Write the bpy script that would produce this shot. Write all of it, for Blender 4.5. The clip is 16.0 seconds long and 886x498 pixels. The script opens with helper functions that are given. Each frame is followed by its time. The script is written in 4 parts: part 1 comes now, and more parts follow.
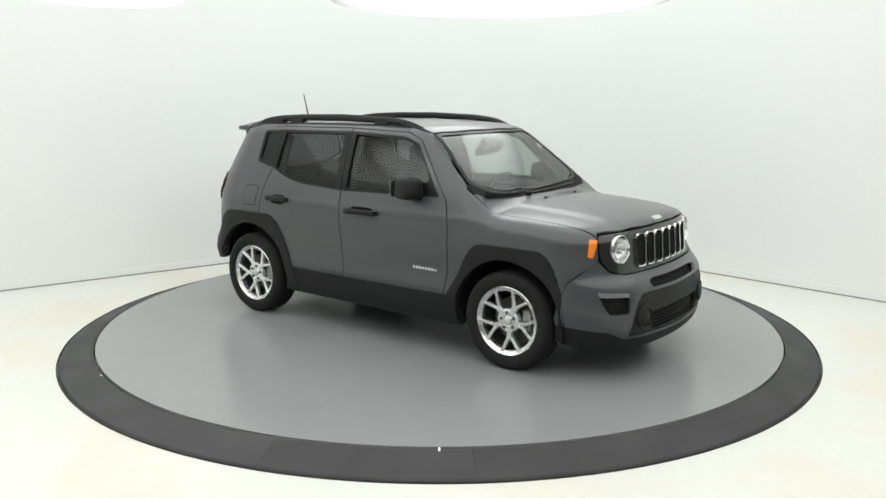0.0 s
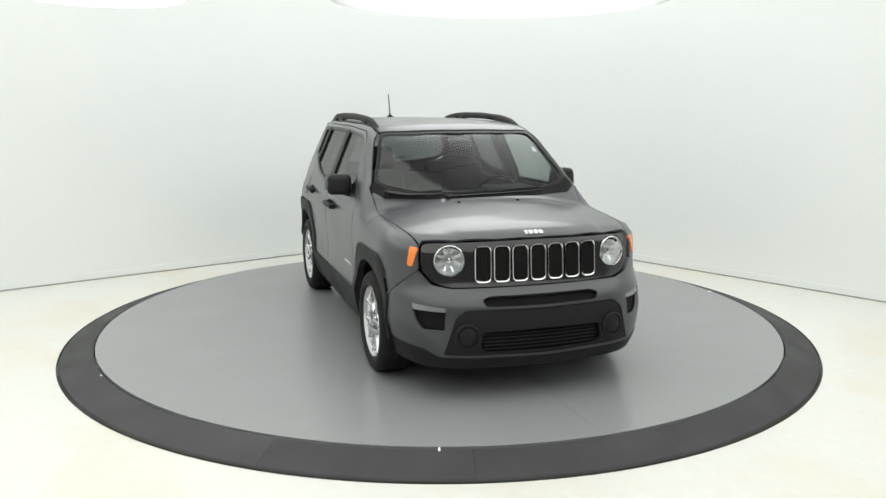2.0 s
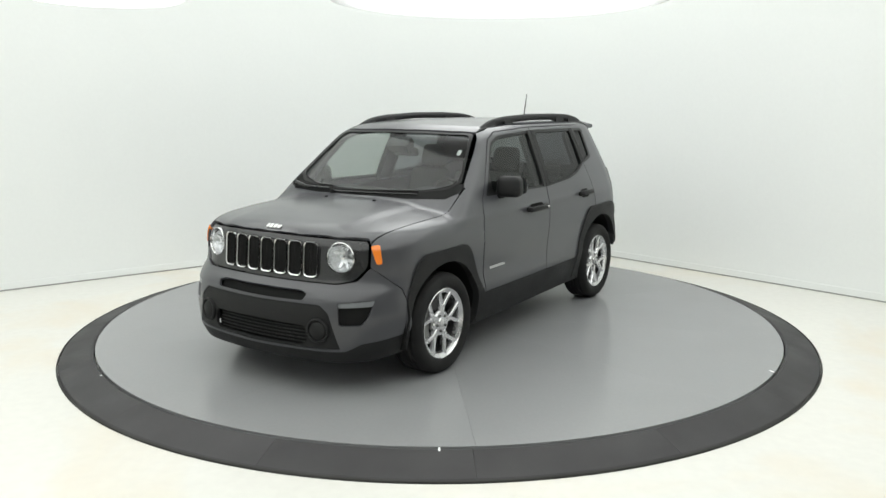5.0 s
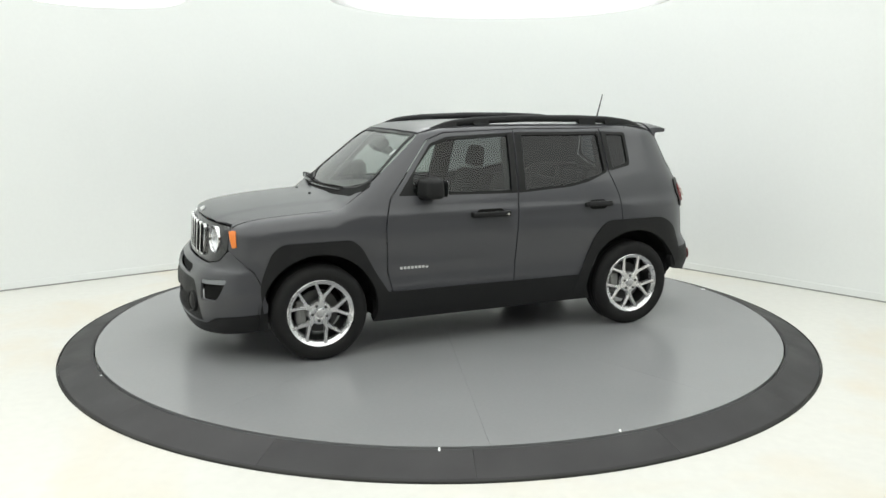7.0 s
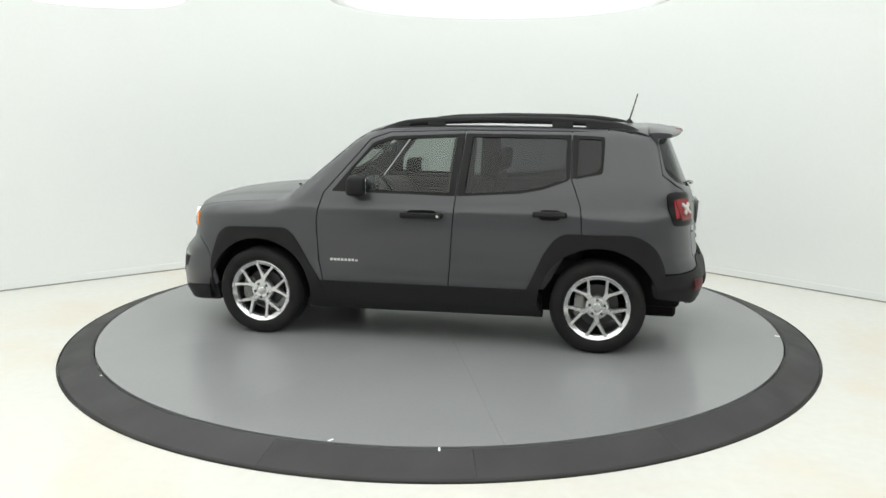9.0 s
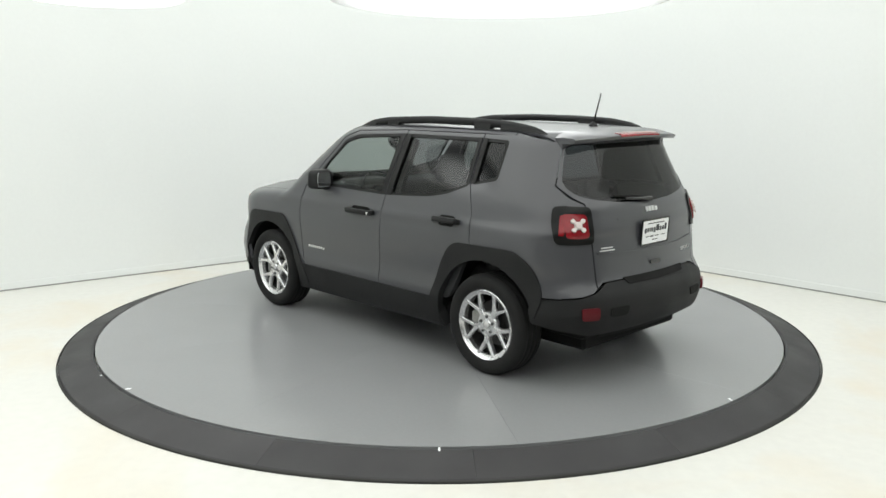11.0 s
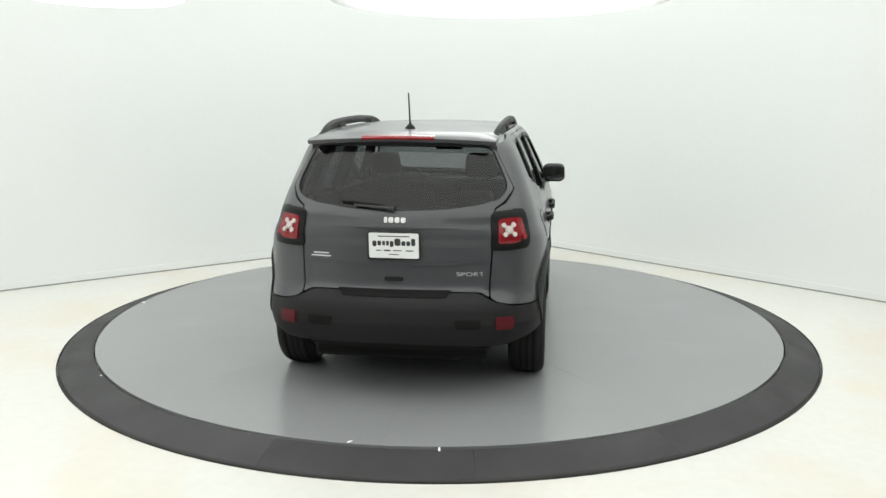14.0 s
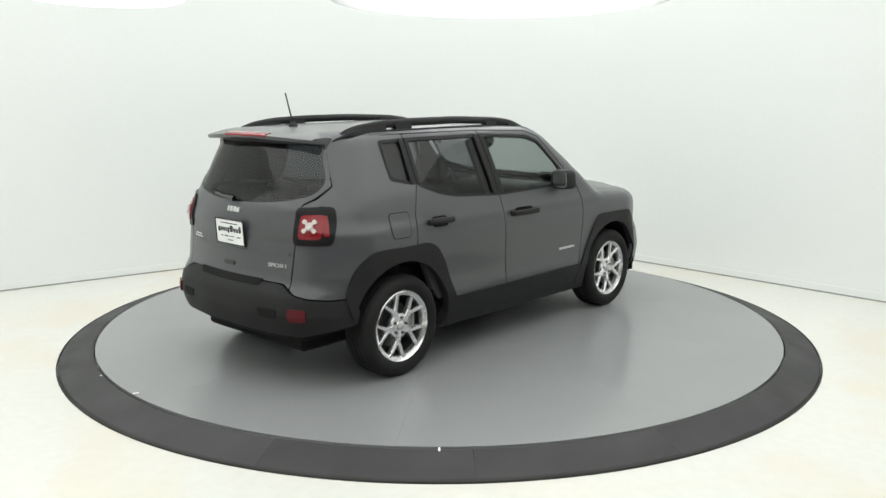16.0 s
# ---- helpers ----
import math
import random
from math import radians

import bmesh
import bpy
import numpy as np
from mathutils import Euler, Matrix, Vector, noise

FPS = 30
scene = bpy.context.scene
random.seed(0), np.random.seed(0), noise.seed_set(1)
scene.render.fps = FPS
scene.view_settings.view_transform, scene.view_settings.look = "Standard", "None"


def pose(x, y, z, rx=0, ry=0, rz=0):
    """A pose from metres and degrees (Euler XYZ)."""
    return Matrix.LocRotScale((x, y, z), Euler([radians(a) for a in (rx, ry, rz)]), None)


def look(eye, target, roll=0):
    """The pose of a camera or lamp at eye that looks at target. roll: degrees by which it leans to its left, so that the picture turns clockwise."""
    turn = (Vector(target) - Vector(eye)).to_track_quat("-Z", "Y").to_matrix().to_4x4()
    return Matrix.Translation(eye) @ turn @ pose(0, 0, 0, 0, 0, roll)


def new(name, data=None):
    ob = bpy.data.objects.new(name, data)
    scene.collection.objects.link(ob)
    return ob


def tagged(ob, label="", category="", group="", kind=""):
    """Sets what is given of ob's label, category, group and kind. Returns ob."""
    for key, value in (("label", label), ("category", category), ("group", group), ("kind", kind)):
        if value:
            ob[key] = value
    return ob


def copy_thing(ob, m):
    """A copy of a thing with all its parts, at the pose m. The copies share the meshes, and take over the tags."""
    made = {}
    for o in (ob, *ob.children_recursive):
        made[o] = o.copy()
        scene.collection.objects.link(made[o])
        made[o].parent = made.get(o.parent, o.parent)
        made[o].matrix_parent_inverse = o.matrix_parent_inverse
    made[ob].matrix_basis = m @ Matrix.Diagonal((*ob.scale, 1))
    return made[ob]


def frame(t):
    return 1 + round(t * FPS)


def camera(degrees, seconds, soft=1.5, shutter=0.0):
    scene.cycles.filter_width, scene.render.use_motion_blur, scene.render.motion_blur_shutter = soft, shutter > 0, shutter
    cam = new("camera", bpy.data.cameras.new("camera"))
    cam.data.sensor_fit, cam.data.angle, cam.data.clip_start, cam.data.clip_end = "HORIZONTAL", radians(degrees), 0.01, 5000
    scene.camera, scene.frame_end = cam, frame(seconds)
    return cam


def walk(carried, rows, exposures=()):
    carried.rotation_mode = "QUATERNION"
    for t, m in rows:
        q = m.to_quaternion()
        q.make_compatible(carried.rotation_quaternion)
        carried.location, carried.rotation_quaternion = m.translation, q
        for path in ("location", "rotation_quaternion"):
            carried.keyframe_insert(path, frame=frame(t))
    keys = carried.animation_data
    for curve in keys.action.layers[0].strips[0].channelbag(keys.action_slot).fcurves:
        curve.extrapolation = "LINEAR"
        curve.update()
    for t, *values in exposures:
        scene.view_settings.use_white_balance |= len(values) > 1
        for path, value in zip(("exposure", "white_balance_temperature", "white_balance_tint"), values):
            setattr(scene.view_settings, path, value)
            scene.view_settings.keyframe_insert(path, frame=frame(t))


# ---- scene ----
# camera: fixed on its stand, looking slightly down at the turntable
cam = camera(56.474, 16.0, soft=1.5)
EYE = Vector((0.0, -6.8197, 1.8201))
PITCH, YAW = radians(10.4477), radians(0.2147)
AIM = EYE + Vector((math.sin(YAW) * math.cos(PITCH), math.cos(YAW) * math.cos(PITCH), -math.sin(PITCH)))
walk(cam, [(0.0, look(EYE, AIM, 0.0563)), (16.0, look(EYE, AIM, 0.0563))])

# world and exposure: a closed white booth, lit by an added glowing ceiling and overhead softboxes
world = bpy.data.worlds.new("world")
scene.world = world
world.use_nodes = True
world.node_tree.nodes["Background"].inputs[0].default_value = (0.8, 0.9, 1.0, 1)
world.node_tree.nodes["Background"].inputs[1].default_value = 0.05
scene.view_settings.exposure = 0.0
SOFTBOX = 3.6
CEILING_GLOW = 1.44

Z_FLOOR = -0.083
R_DISC, R_RING = 2.717, 2.968


# ---- materials ----
def material(name, colour, rough=0.5, metal=0.0, coat=0.0, vary=0.06, scale=3.0, fine=60.0, bump=0.0, spread=0.08, spec=0.5, glow=None):
    m = bpy.data.materials.new(name)
    m.use_nodes = True
    nt = m.node_tree
    p = nt.nodes["Principled BSDF"]
    tc = nt.nodes.new("ShaderNodeTexCoord")
    n1 = nt.nodes.new("ShaderNodeTexNoise")
    n1.inputs["Scale"].default_value, n1.inputs["Detail"].default_value = scale, 5
    n2 = nt.nodes.new("ShaderNodeTexNoise")
    n2.inputs["Scale"].default_value, n2.inputs["Detail"].default_value = fine, 4
    nt.links.new(tc.outputs["Object"], n1.inputs["Vector"])
    nt.links.new(tc.outputs["Object"], n2.inputs["Vector"])
    add = nt.nodes.new("ShaderNodeMath")
    add.operation = "ADD"
    nt.links.new(n1.outputs["Fac"], add.inputs[0])
    nt.links.new(n2.outputs["Fac"], add.inputs[1])
    tone = nt.nodes.new("ShaderNodeMapRange")
    tone.inputs["From Min"].default_value, tone.inputs["From Max"].default_value = 0.6, 1.4
    tone.inputs["To Min"].default_value, tone.inputs["To Max"].default_value = 1 - vary, 1 + vary
    nt.links.new(add.outputs[0], tone.inputs["Value"])
    mul = nt.nodes.new("ShaderNodeVectorMath")
    mul.operation = "MULTIPLY"
    mul.inputs[0].default_value = colour
    nt.links.new(tone.outputs["Result"], mul.inputs[1])
    nt.links.new(mul.outputs["Vector"], p.inputs["Base Color"])
    rr = nt.nodes.new("ShaderNodeMapRange")
    rr.inputs["From Min"].default_value, rr.inputs["From Max"].default_value = 0.3, 0.7
    rr.inputs["To Min"].default_value, rr.inputs["To Max"].default_value = max(0, rough - spread), min(1, rough + spread)
    nt.links.new(n1.outputs["Fac"], rr.inputs["Value"])
    nt.links.new(rr.outputs["Result"], p.inputs["Roughness"])
    p.inputs["Metallic"].default_value = metal
    p.inputs["Coat Weight"].default_value = coat
    p.inputs["Coat Roughness"].default_value = 0.06
    p.inputs["Specular IOR Level"].default_value = spec
    if bump:
        b = nt.nodes.new("ShaderNodeBump")
        b.inputs["Strength"].default_value, b.inputs["Distance"].default_value = bump, 0.002
        nt.links.new(n2.outputs["Fac"], b.inputs["Height"])
        nt.links.new(b.outputs["Normal"], p.inputs["Normal"])
    if glow:
        p.inputs["Emission Color"].default_value = (*glow[:3], 1)
        p.inputs["Emission Strength"].default_value = glow[3]
    return m


def glass(name, tint, gloss=1.0, share=0.25):
    """Tinted pane: clear from the front, mirroring more at a slant. The gloss layer takes a wide share at a lower tint, which draws cleanly."""
    m = bpy.data.materials.new(name)
    m.use_nodes = True
    nt = m.node_tree
    nt.nodes.remove(nt.nodes["Principled BSDF"])
    out = nt.nodes["Material Output"]
    front = 0.045
    see = nt.nodes.new("ShaderNodeBsdfTransparent")
    see.inputs["Color"].default_value = (*[c * (1 - front) / (1 - share) for c in tint], 1)
    facing = nt.nodes.new("ShaderNodeLayerWeight")
    facing.inputs["Blend"].default_value = 0.5
    steep = nt.nodes.new("ShaderNodeMath")
    steep.operation = "POWER"
    steep.inputs[1].default_value = 5.0
    nt.links.new(facing.outputs["Facing"], steep.inputs[0])
    layers = []
    for low in (front, share):
        mr = nt.nodes.new("ShaderNodeMapRange")
        mr.inputs["To Min"].default_value, mr.inputs["To Max"].default_value = low, 1.0
        nt.links.new(steep.outputs[0], mr.inputs["Value"])
        layers.append(mr)
    ratio = nt.nodes.new("ShaderNodeMath")
    ratio.operation = "DIVIDE"
    nt.links.new(layers[0].outputs["Result"], ratio.inputs[0])
    nt.links.new(layers[1].outputs["Result"], ratio.inputs[1])
    tone = nt.nodes.new("ShaderNodeMath")
    tone.operation = "MULTIPLY"
    tone.inputs[1].default_value = gloss
    nt.links.new(ratio.outputs[0], tone.inputs[0])
    shine = nt.nodes.new("ShaderNodeBsdfGlossy")
    shine.inputs["Roughness"].default_value = 0.03
    nt.links.new(tone.outputs[0], shine.inputs["Color"])
    mix = nt.nodes.new("ShaderNodeMixShader")
    nt.links.new(layers[1].outputs["Result"], mix.inputs[0])
    nt.links.new(see.outputs[0], mix.inputs[1])
    nt.links.new(shine.outputs[0], mix.inputs[2])
    nt.links.new(mix.outputs[0], out.inputs["Surface"])
    return m


PAINT = material("grey_paint", (0.042, 0.0425, 0.049), 0.38, 0.0, 0.45, 0.04, 1.5, 900, 0.0, 0.03)
PLASTIC = material("black_plastic", (0.0095, 0.0098, 0.0102), 0.58, 0, 0, 0.12, 4, 500, 0.25, 0.06, 0.28)
GLOSS_BLACK = material("gloss_black", (0.013, 0.013, 0.014), 0.22, 0, 0.2, 0.1, 3, 200)
DARK = material("dark_underside", (0.008, 0.008, 0.008), 0.8, 0, 0, 0.2, 4, 60, 0.2, 0.08, 0.2)
RUBBER = material("tyre_rubber", (0.009, 0.009, 0.009), 0.75, 0, 0, 0.18, 6, 150, 0.3, 0.08, 0.3)
BLACK_TRIM = material("black_window_trim", (0.005, 0.005, 0.005), 0.35, 0, 0, 0.1, 4, 200, 0, 0.05, 0.22)
ALLOY = material("silver_alloy", (0.68, 0.68, 0.69), 0.24, 0.92, 0.2, 0.06, 8, 200)
STEEL = material("brake_steel", (0.075, 0.075, 0.075), 0.45, 0.6, 0, 0.2, 12, 150)
CALIPER = material("cast_caliper", (0.26, 0.26, 0.25), 0.55, 0.5, 0, 0.2, 20, 150, 0.3)
CHROME = material("chrome", (0.66, 0.66, 0.66), 0.14, 1.0, 0, 0.03, 8, 90, 0.0, 0.03)
SILVER = material("silver_lettering", (0.62, 0.62, 0.62), 0.30, 0.7, 0, 0.03)
AMBER = material("amber_lens", (0.75, 0.20, 0.02), 0.2, 0, 0.6, 0.08, 20, 200, 0.1, glow=(1, 0.25, 0.03, 0.06))
RED = material("red_lens", (0.21, 0.007, 0.012), 0.15, 0, 0.25, 0.15, 25, 200, 0, 0.08, 0.35)
RED_PLAIN = material("red_reflector", (0.085, 0.006, 0.010), 0.35, 0, 0.0, 0.10, 8, 200, 0, 0.05, 0.25)
CLEAR_X = material("frosted_lamp_bars", (0.55, 0.49, 0.47), 0.3, 0, 0.4, 0.05)
LAMP_INNER = material("lamp_reflector", (0.82, 0.83, 0.84), 0.18, 0.65, 0, 0.4, 22, 55, 1.0)
WHITE_PLATE = material("white_plate", (0.85, 0.86, 0.86), 0.4, 0, 0.2, 0.03, 30, 200)
INK = material("plate_ink", (0.03, 0.03, 0.035), 0.6)
SEAT = material("dark_seat_cloth", (0.030, 0.031, 0.033), 0.85, 0, 0, 0.15, 10, 300, 0.4)
CABIN = material("cabin_plastic", (0.030, 0.031, 0.033), 0.65, 0, 0, 0.12, 6, 200, 0.2)
HEADLINER = material("grey_headliner", (0.30, 0.30, 0.29), 0.9, 0, 0, 0.05, 5, 200)
GLASS_CLEAR = glass("windscreen_glass", (0.62, 0.66, 0.65))
GLASS_FRONT = glass("door_glass", (0.48, 0.52, 0.50), 0.7)
GLASS_DARK = glass("privacy_glass", (0.20, 0.21, 0.22), 0.7)
GLASS_LENS = glass("lamp_glass", (0.93, 0.94, 0.95), 1.0, 0.09)
MIRROR = material("mirror_glass", (0.8, 0.82, 0.83), 0.02, 1.0, 0, 0.01, 3, 30, 0, 0.0)
WALL = material("white_wall_paint", (0.80, 0.818, 0.808), 0.75, 0, 0, 0.015, 0.6, 30, 0.05)
FLOOR = material("cream_floor_paint", (0.665, 0.657, 0.618), 0.42, 0, 0, 0.05, 0.55, 14, 0.04)
def stain(m, colour, scale, low, high):
    """Blends a second tone into a material in broad soft patches."""
    nt = m.node_tree
    p = nt.nodes["Principled BSDF"]
    src = p.inputs["Base Color"].links[0].from_socket
    tc = nt.nodes.new("ShaderNodeTexCoord")
    no = nt.nodes.new("ShaderNodeTexNoise")
    no.inputs["Scale"].default_value, no.inputs["Detail"].default_value, no.inputs["Distortion"].default_value = scale, 6, 0.6
    nt.links.new(tc.outputs["Object"], no.inputs["Vector"])
    mr = nt.nodes.new("ShaderNodeMapRange")
    mr.inputs["From Min"].default_value, mr.inputs["From Max"].default_value = low, high
    nt.links.new(no.outputs["Fac"], mr.inputs["Value"])
    mix = nt.nodes.new("ShaderNodeMix")
    mix.data_type = "RGBA"
    nt.links.new(mr.outputs["Result"], mix.inputs["Factor"])
    nt.links.new(src, mix.inputs["A"])
    mix.inputs["B"].default_value = (*colour, 1)
    nt.links.new(mix.outputs["Result"], p.inputs["Base Color"])


stain(FLOOR, (0.66, 0.585, 0.47), 0.75, 0.50, 0.80)
RAMP = material("dark_ramp_rubber", (0.028, 0.0265, 0.0285), 0.62, 0, 0, 0.14, 3, 260, 0.3)


def piece_tone(m, low, high):
    """Each piece that carries the material is a little lighter or darker than the next."""
    nt = m.node_tree
    p = nt.nodes["Principled BSDF"]
    src = p.inputs["Base Color"].links[0].from_socket
    info = nt.nodes.new("ShaderNodeObjectInfo")
    mr = nt.nodes.new("ShaderNodeMapRange")
    mr.inputs["To Min"].default_value, mr.inputs["To Max"].default_value = low, high
    nt.links.new(info.outputs["Random"], mr.inputs["Value"])
    mul = nt.nodes.new("ShaderNodeVectorMath")
    mul.operation = "MULTIPLY"
    nt.links.new(src, mul.inputs[0])
    nt.links.new(mr.outputs["Result"], mul.inputs[1])
    nt.links.new(mul.outputs["Vector"], p.inputs["Base Color"])


piece_tone(RAMP, 0.82, 1.2)
EDGE = material("black_ramp_edge", (0.016, 0.016, 0.014), 0.7, 0, 0, 0.1)
DRL = material("running_lamp_lens", (0.22, 0.23, 0.24), 0.2, 0.3, 0.3, 0.1)
DISC = material("grey_deck_paint", (0.25, 0.253, 0.259), 0.24, 0, 0.0, 0.03, 1.3, 40, 0.0, 0.03)
# Unseen ceiling, given an even glow as added fill light.
FILL_CEILING = material("unseen_fill_ceiling", (0.8, 0.8, 0.8), 0.8, glow=(0.97, 1.0, 0.97, CEILING_GLOW))
FOOT_SHADE = material("grey_foot_shade", (0.34, 0.34, 0.325), 0.8, 0, 0, 0.25, 2, 20)
# Unseen back wall, kept grey so that paint and glass mirror it darkly.
BACK = material("unseen_grey_wall", (0.16, 0.165, 0.16), 0.8, 0, 0, 0.05, 0.6, 30, 0.05)


def softbox_cloth(r):
    """Glowing cloth; its glow fades towards the hem to paint the soft edge of glare."""
    m = material("softbox_cloth", (0.35, 0.35, 0.35), 0.8, glow=(0.97, 1.0, 0.98, SOFTBOX))
    nt = m.node_tree
    tc = nt.nodes.new("ShaderNodeTexCoord")
    far = nt.nodes.new("ShaderNodeVectorMath")
    far.operation = "LENGTH"
    nt.links.new(tc.outputs["Object"], far.inputs[0])
    mr = nt.nodes.new("ShaderNodeMapRange")
    mr.interpolation_type = "SMOOTHSTEP"
    mr.inputs["From Min"].default_value, mr.inputs["From Max"].default_value = r * 0.45, r
    mr.inputs["To Min"].default_value, mr.inputs["To Max"].default_value = SOFTBOX, 0.42
    nt.links.new(far.outputs["Value"], mr.inputs["Value"])
    nt.links.new(mr.outputs["Result"], nt.nodes["Principled BSDF"].inputs["Emission Strength"])
    return m


# ---- mesh helpers ----
def part(name, bm, mat, parent=None, label="", smooth=False, m=None):
    me = bpy.data.meshes.new(name)
    bmesh.ops.recalc_face_normals(bm, faces=bm.faces)
    bm.to_mesh(me)
    bm.free()
    return link(name, me, mat, parent, label, smooth, m)


def link(name, me, mat, parent=None, label="", smooth=False, m=None):
    me.materials.append(mat)
    if smooth:
        me.shade_smooth()
        me.set_sharp_from_angle(angle=radians(38))
    ob = new(name, me)
    if parent:
        ob.parent = parent
    if m is not None:
        ob.matrix_basis = m
    if label:
        tagged(ob, label)
    return ob


def mesh(name, verts, faces):
    me = bpy.data.meshes.new(name)
    me.from_pydata([tuple(map(float, v)) for v in verts], [], faces)
    me.update()
    return me


def block(sx, sy, sz, bevel=0.01, segments=2, m=None, taper=None):
    bm = bmesh.new()
    bmesh.ops.create_cube(bm, size=1)
    for v in bm.verts:
        if taper and v.co.z > 0:
            v.co.x *= taper[0]
            v.co.y *= taper[1]
        v.co = Vector((v.co.x * sx, v.co.y * sy, v.co.z * sz))
    if bevel:
        bmesh.ops.bevel(bm, geom=bm.edges[:], offset=bevel, segments=segments, profile=0.5, affect="EDGES")
    if m is not None:
        bmesh.ops.transform(bm, matrix=m, verts=bm.verts)
    return bm


def merge(bm, other):
    me = bpy.data.meshes.new("tmp")
    other.to_mesh(me)
    other.free()
    bm.from_mesh(me)
    bpy.data.meshes.remove(me)
    return bm


def lathe(profile, n=64, axis="y", closed=False):
    """Turns (radius, height) pairs round an axis."""
    bm = bmesh.new()
    rows = []
    for r, h in profile:
        row = []
        for k in range(n):
            a = 2 * math.pi * k / n
            c, s = r * math.cos(a), r * math.sin(a)
            row.append(bm.verts.new((c, h, s) if axis == "y" else (c, s, h) if axis == "z" else (h, c, s)))
        rows.append(row)
    pairs = list(zip(rows, rows[1:])) + ([(rows[-1], rows[0])] if closed else [])
    for a, b in pairs:
        for k in range(n):
            bm.faces.new((a[k], a[(k + 1) % n], b[(k + 1) % n], b[k]))
    return bm


def tube(points, radius, n=10, flat=1.0):
    """A round bar along points; radius may be a list."""
    bm = bmesh.new()
    pts = [Vector(p) for p in points]
    rows = []
    for i, p in enumerate(pts):
        d = (pts[min(i + 1, len(pts) - 1)] - pts[max(i - 1, 0)]).normalized()
        u = d.cross(Vector((0, 0, 1)))
        if u.length < 1e-4:
            u = Vector((0, 1, 0))
        u.normalize()
        w = u.cross(d)
        r = radius[i] if isinstance(radius, (list, tuple)) else radius
        rows.append([bm.verts.new(p + u * r * flat * math.cos(2 * math.pi * k / n) + w * r * math.sin(2 * math.pi * k / n)) for k in range(n)])
    for a, b in zip(rows, rows[1:]):
        for k in range(n):
            bm.faces.new((a[k], a[(k + 1) % n], b[(k + 1) % n], b[k]))
    bm.faces.new(rows[0])
    bm.faces.new(rows[-1][::-1])
    return bm


def plate(outline, depth, bevel=0.0):
    """A flat piece: an outline in (x, y), raised by depth along z."""
    bm = bmesh.new()
    low = [bm.verts.new((x, y, 0)) for x, y in outline]
    top = [bm.verts.new((x, y, depth)) for x, y in outline]
    n = len(outline)
    bm.faces.new(low[::-1])
    face = bm.faces.new(top)
    for k in range(n):
        bm.faces.new((low[k], low[(k + 1) % n], top[(k + 1) % n], top[k]))
    if bevel:
        bmesh.ops.bevel(bm, geom=list(face.edges), offset=bevel, segments=2, profile=0.5, affect="EDGES")
    return bm


def round_rect(w, h, r, n=5):
    out = []
    for cx, cy, a0 in ((w / 2 - r, h / 2 - r, 0), (-w / 2 + r, h / 2 - r, 90), (-w / 2 + r, -h / 2 + r, 180), (w / 2 - r, -h / 2 + r, 270)):
        for k in range(n + 1):
            a = radians(a0 + 90 * k / n)
            out.append((cx + r * math.cos(a), cy + r * math.sin(a)))
    return out


def ring_plate(outer, inner, depth):
    """A flat frame between two outlines with the same number of points."""
    n = len(outer)
    verts = [(x, y, 0) for x, y in outer] + [(x, y, 0) for x, y in inner]
    verts += [(x, y, depth) for x, y in outer] + [(x, y, depth * 0.8) for x, y in inner]
    bm = bmesh.new()
    v = [bm.verts.new(c) for c in verts]
    for k in range(n):
        j = (k + 1) % n
        bm.faces.new((v[2 * n + k], v[2 * n + j], v[3 * n + j], v[3 * n + k]))
        bm.faces.new((v[k], v[j], v[2 * n + j], v[2 * n + k]))
        bm.faces.new((v[n + k], v[n + j], v[3 * n + j], v[3 * n + k]))
        bm.faces.new((v[k], v[j], v[n + j], v[n + k]))
    return bm


# ---- the booth ----
def offset_corner(poly, r, n=14):
    """Rounds the corners of a closed plan outline."""
    out = []
    k = len(poly)
    for i in range(k):
        p, a, b = Vector(poly[i]), Vector(poly[i - 1]), Vector(poly[(i + 1) % k])
        u, w = p + (a - p).normalized() * r, p + (b - p).normalized() * r
        for j in range(n + 1):
            s = j / n
            out.append((u * (1 - s) ** 2 + p * 2 * s * (1 - s) + w * s * s)[:])
    return out


PLAN = [(0.452, 4.72), (-7.1, -0.84), (-4.2, -9.2), (4.2, -9.2), (6.9, -2.15)]
CEIL = 3.9


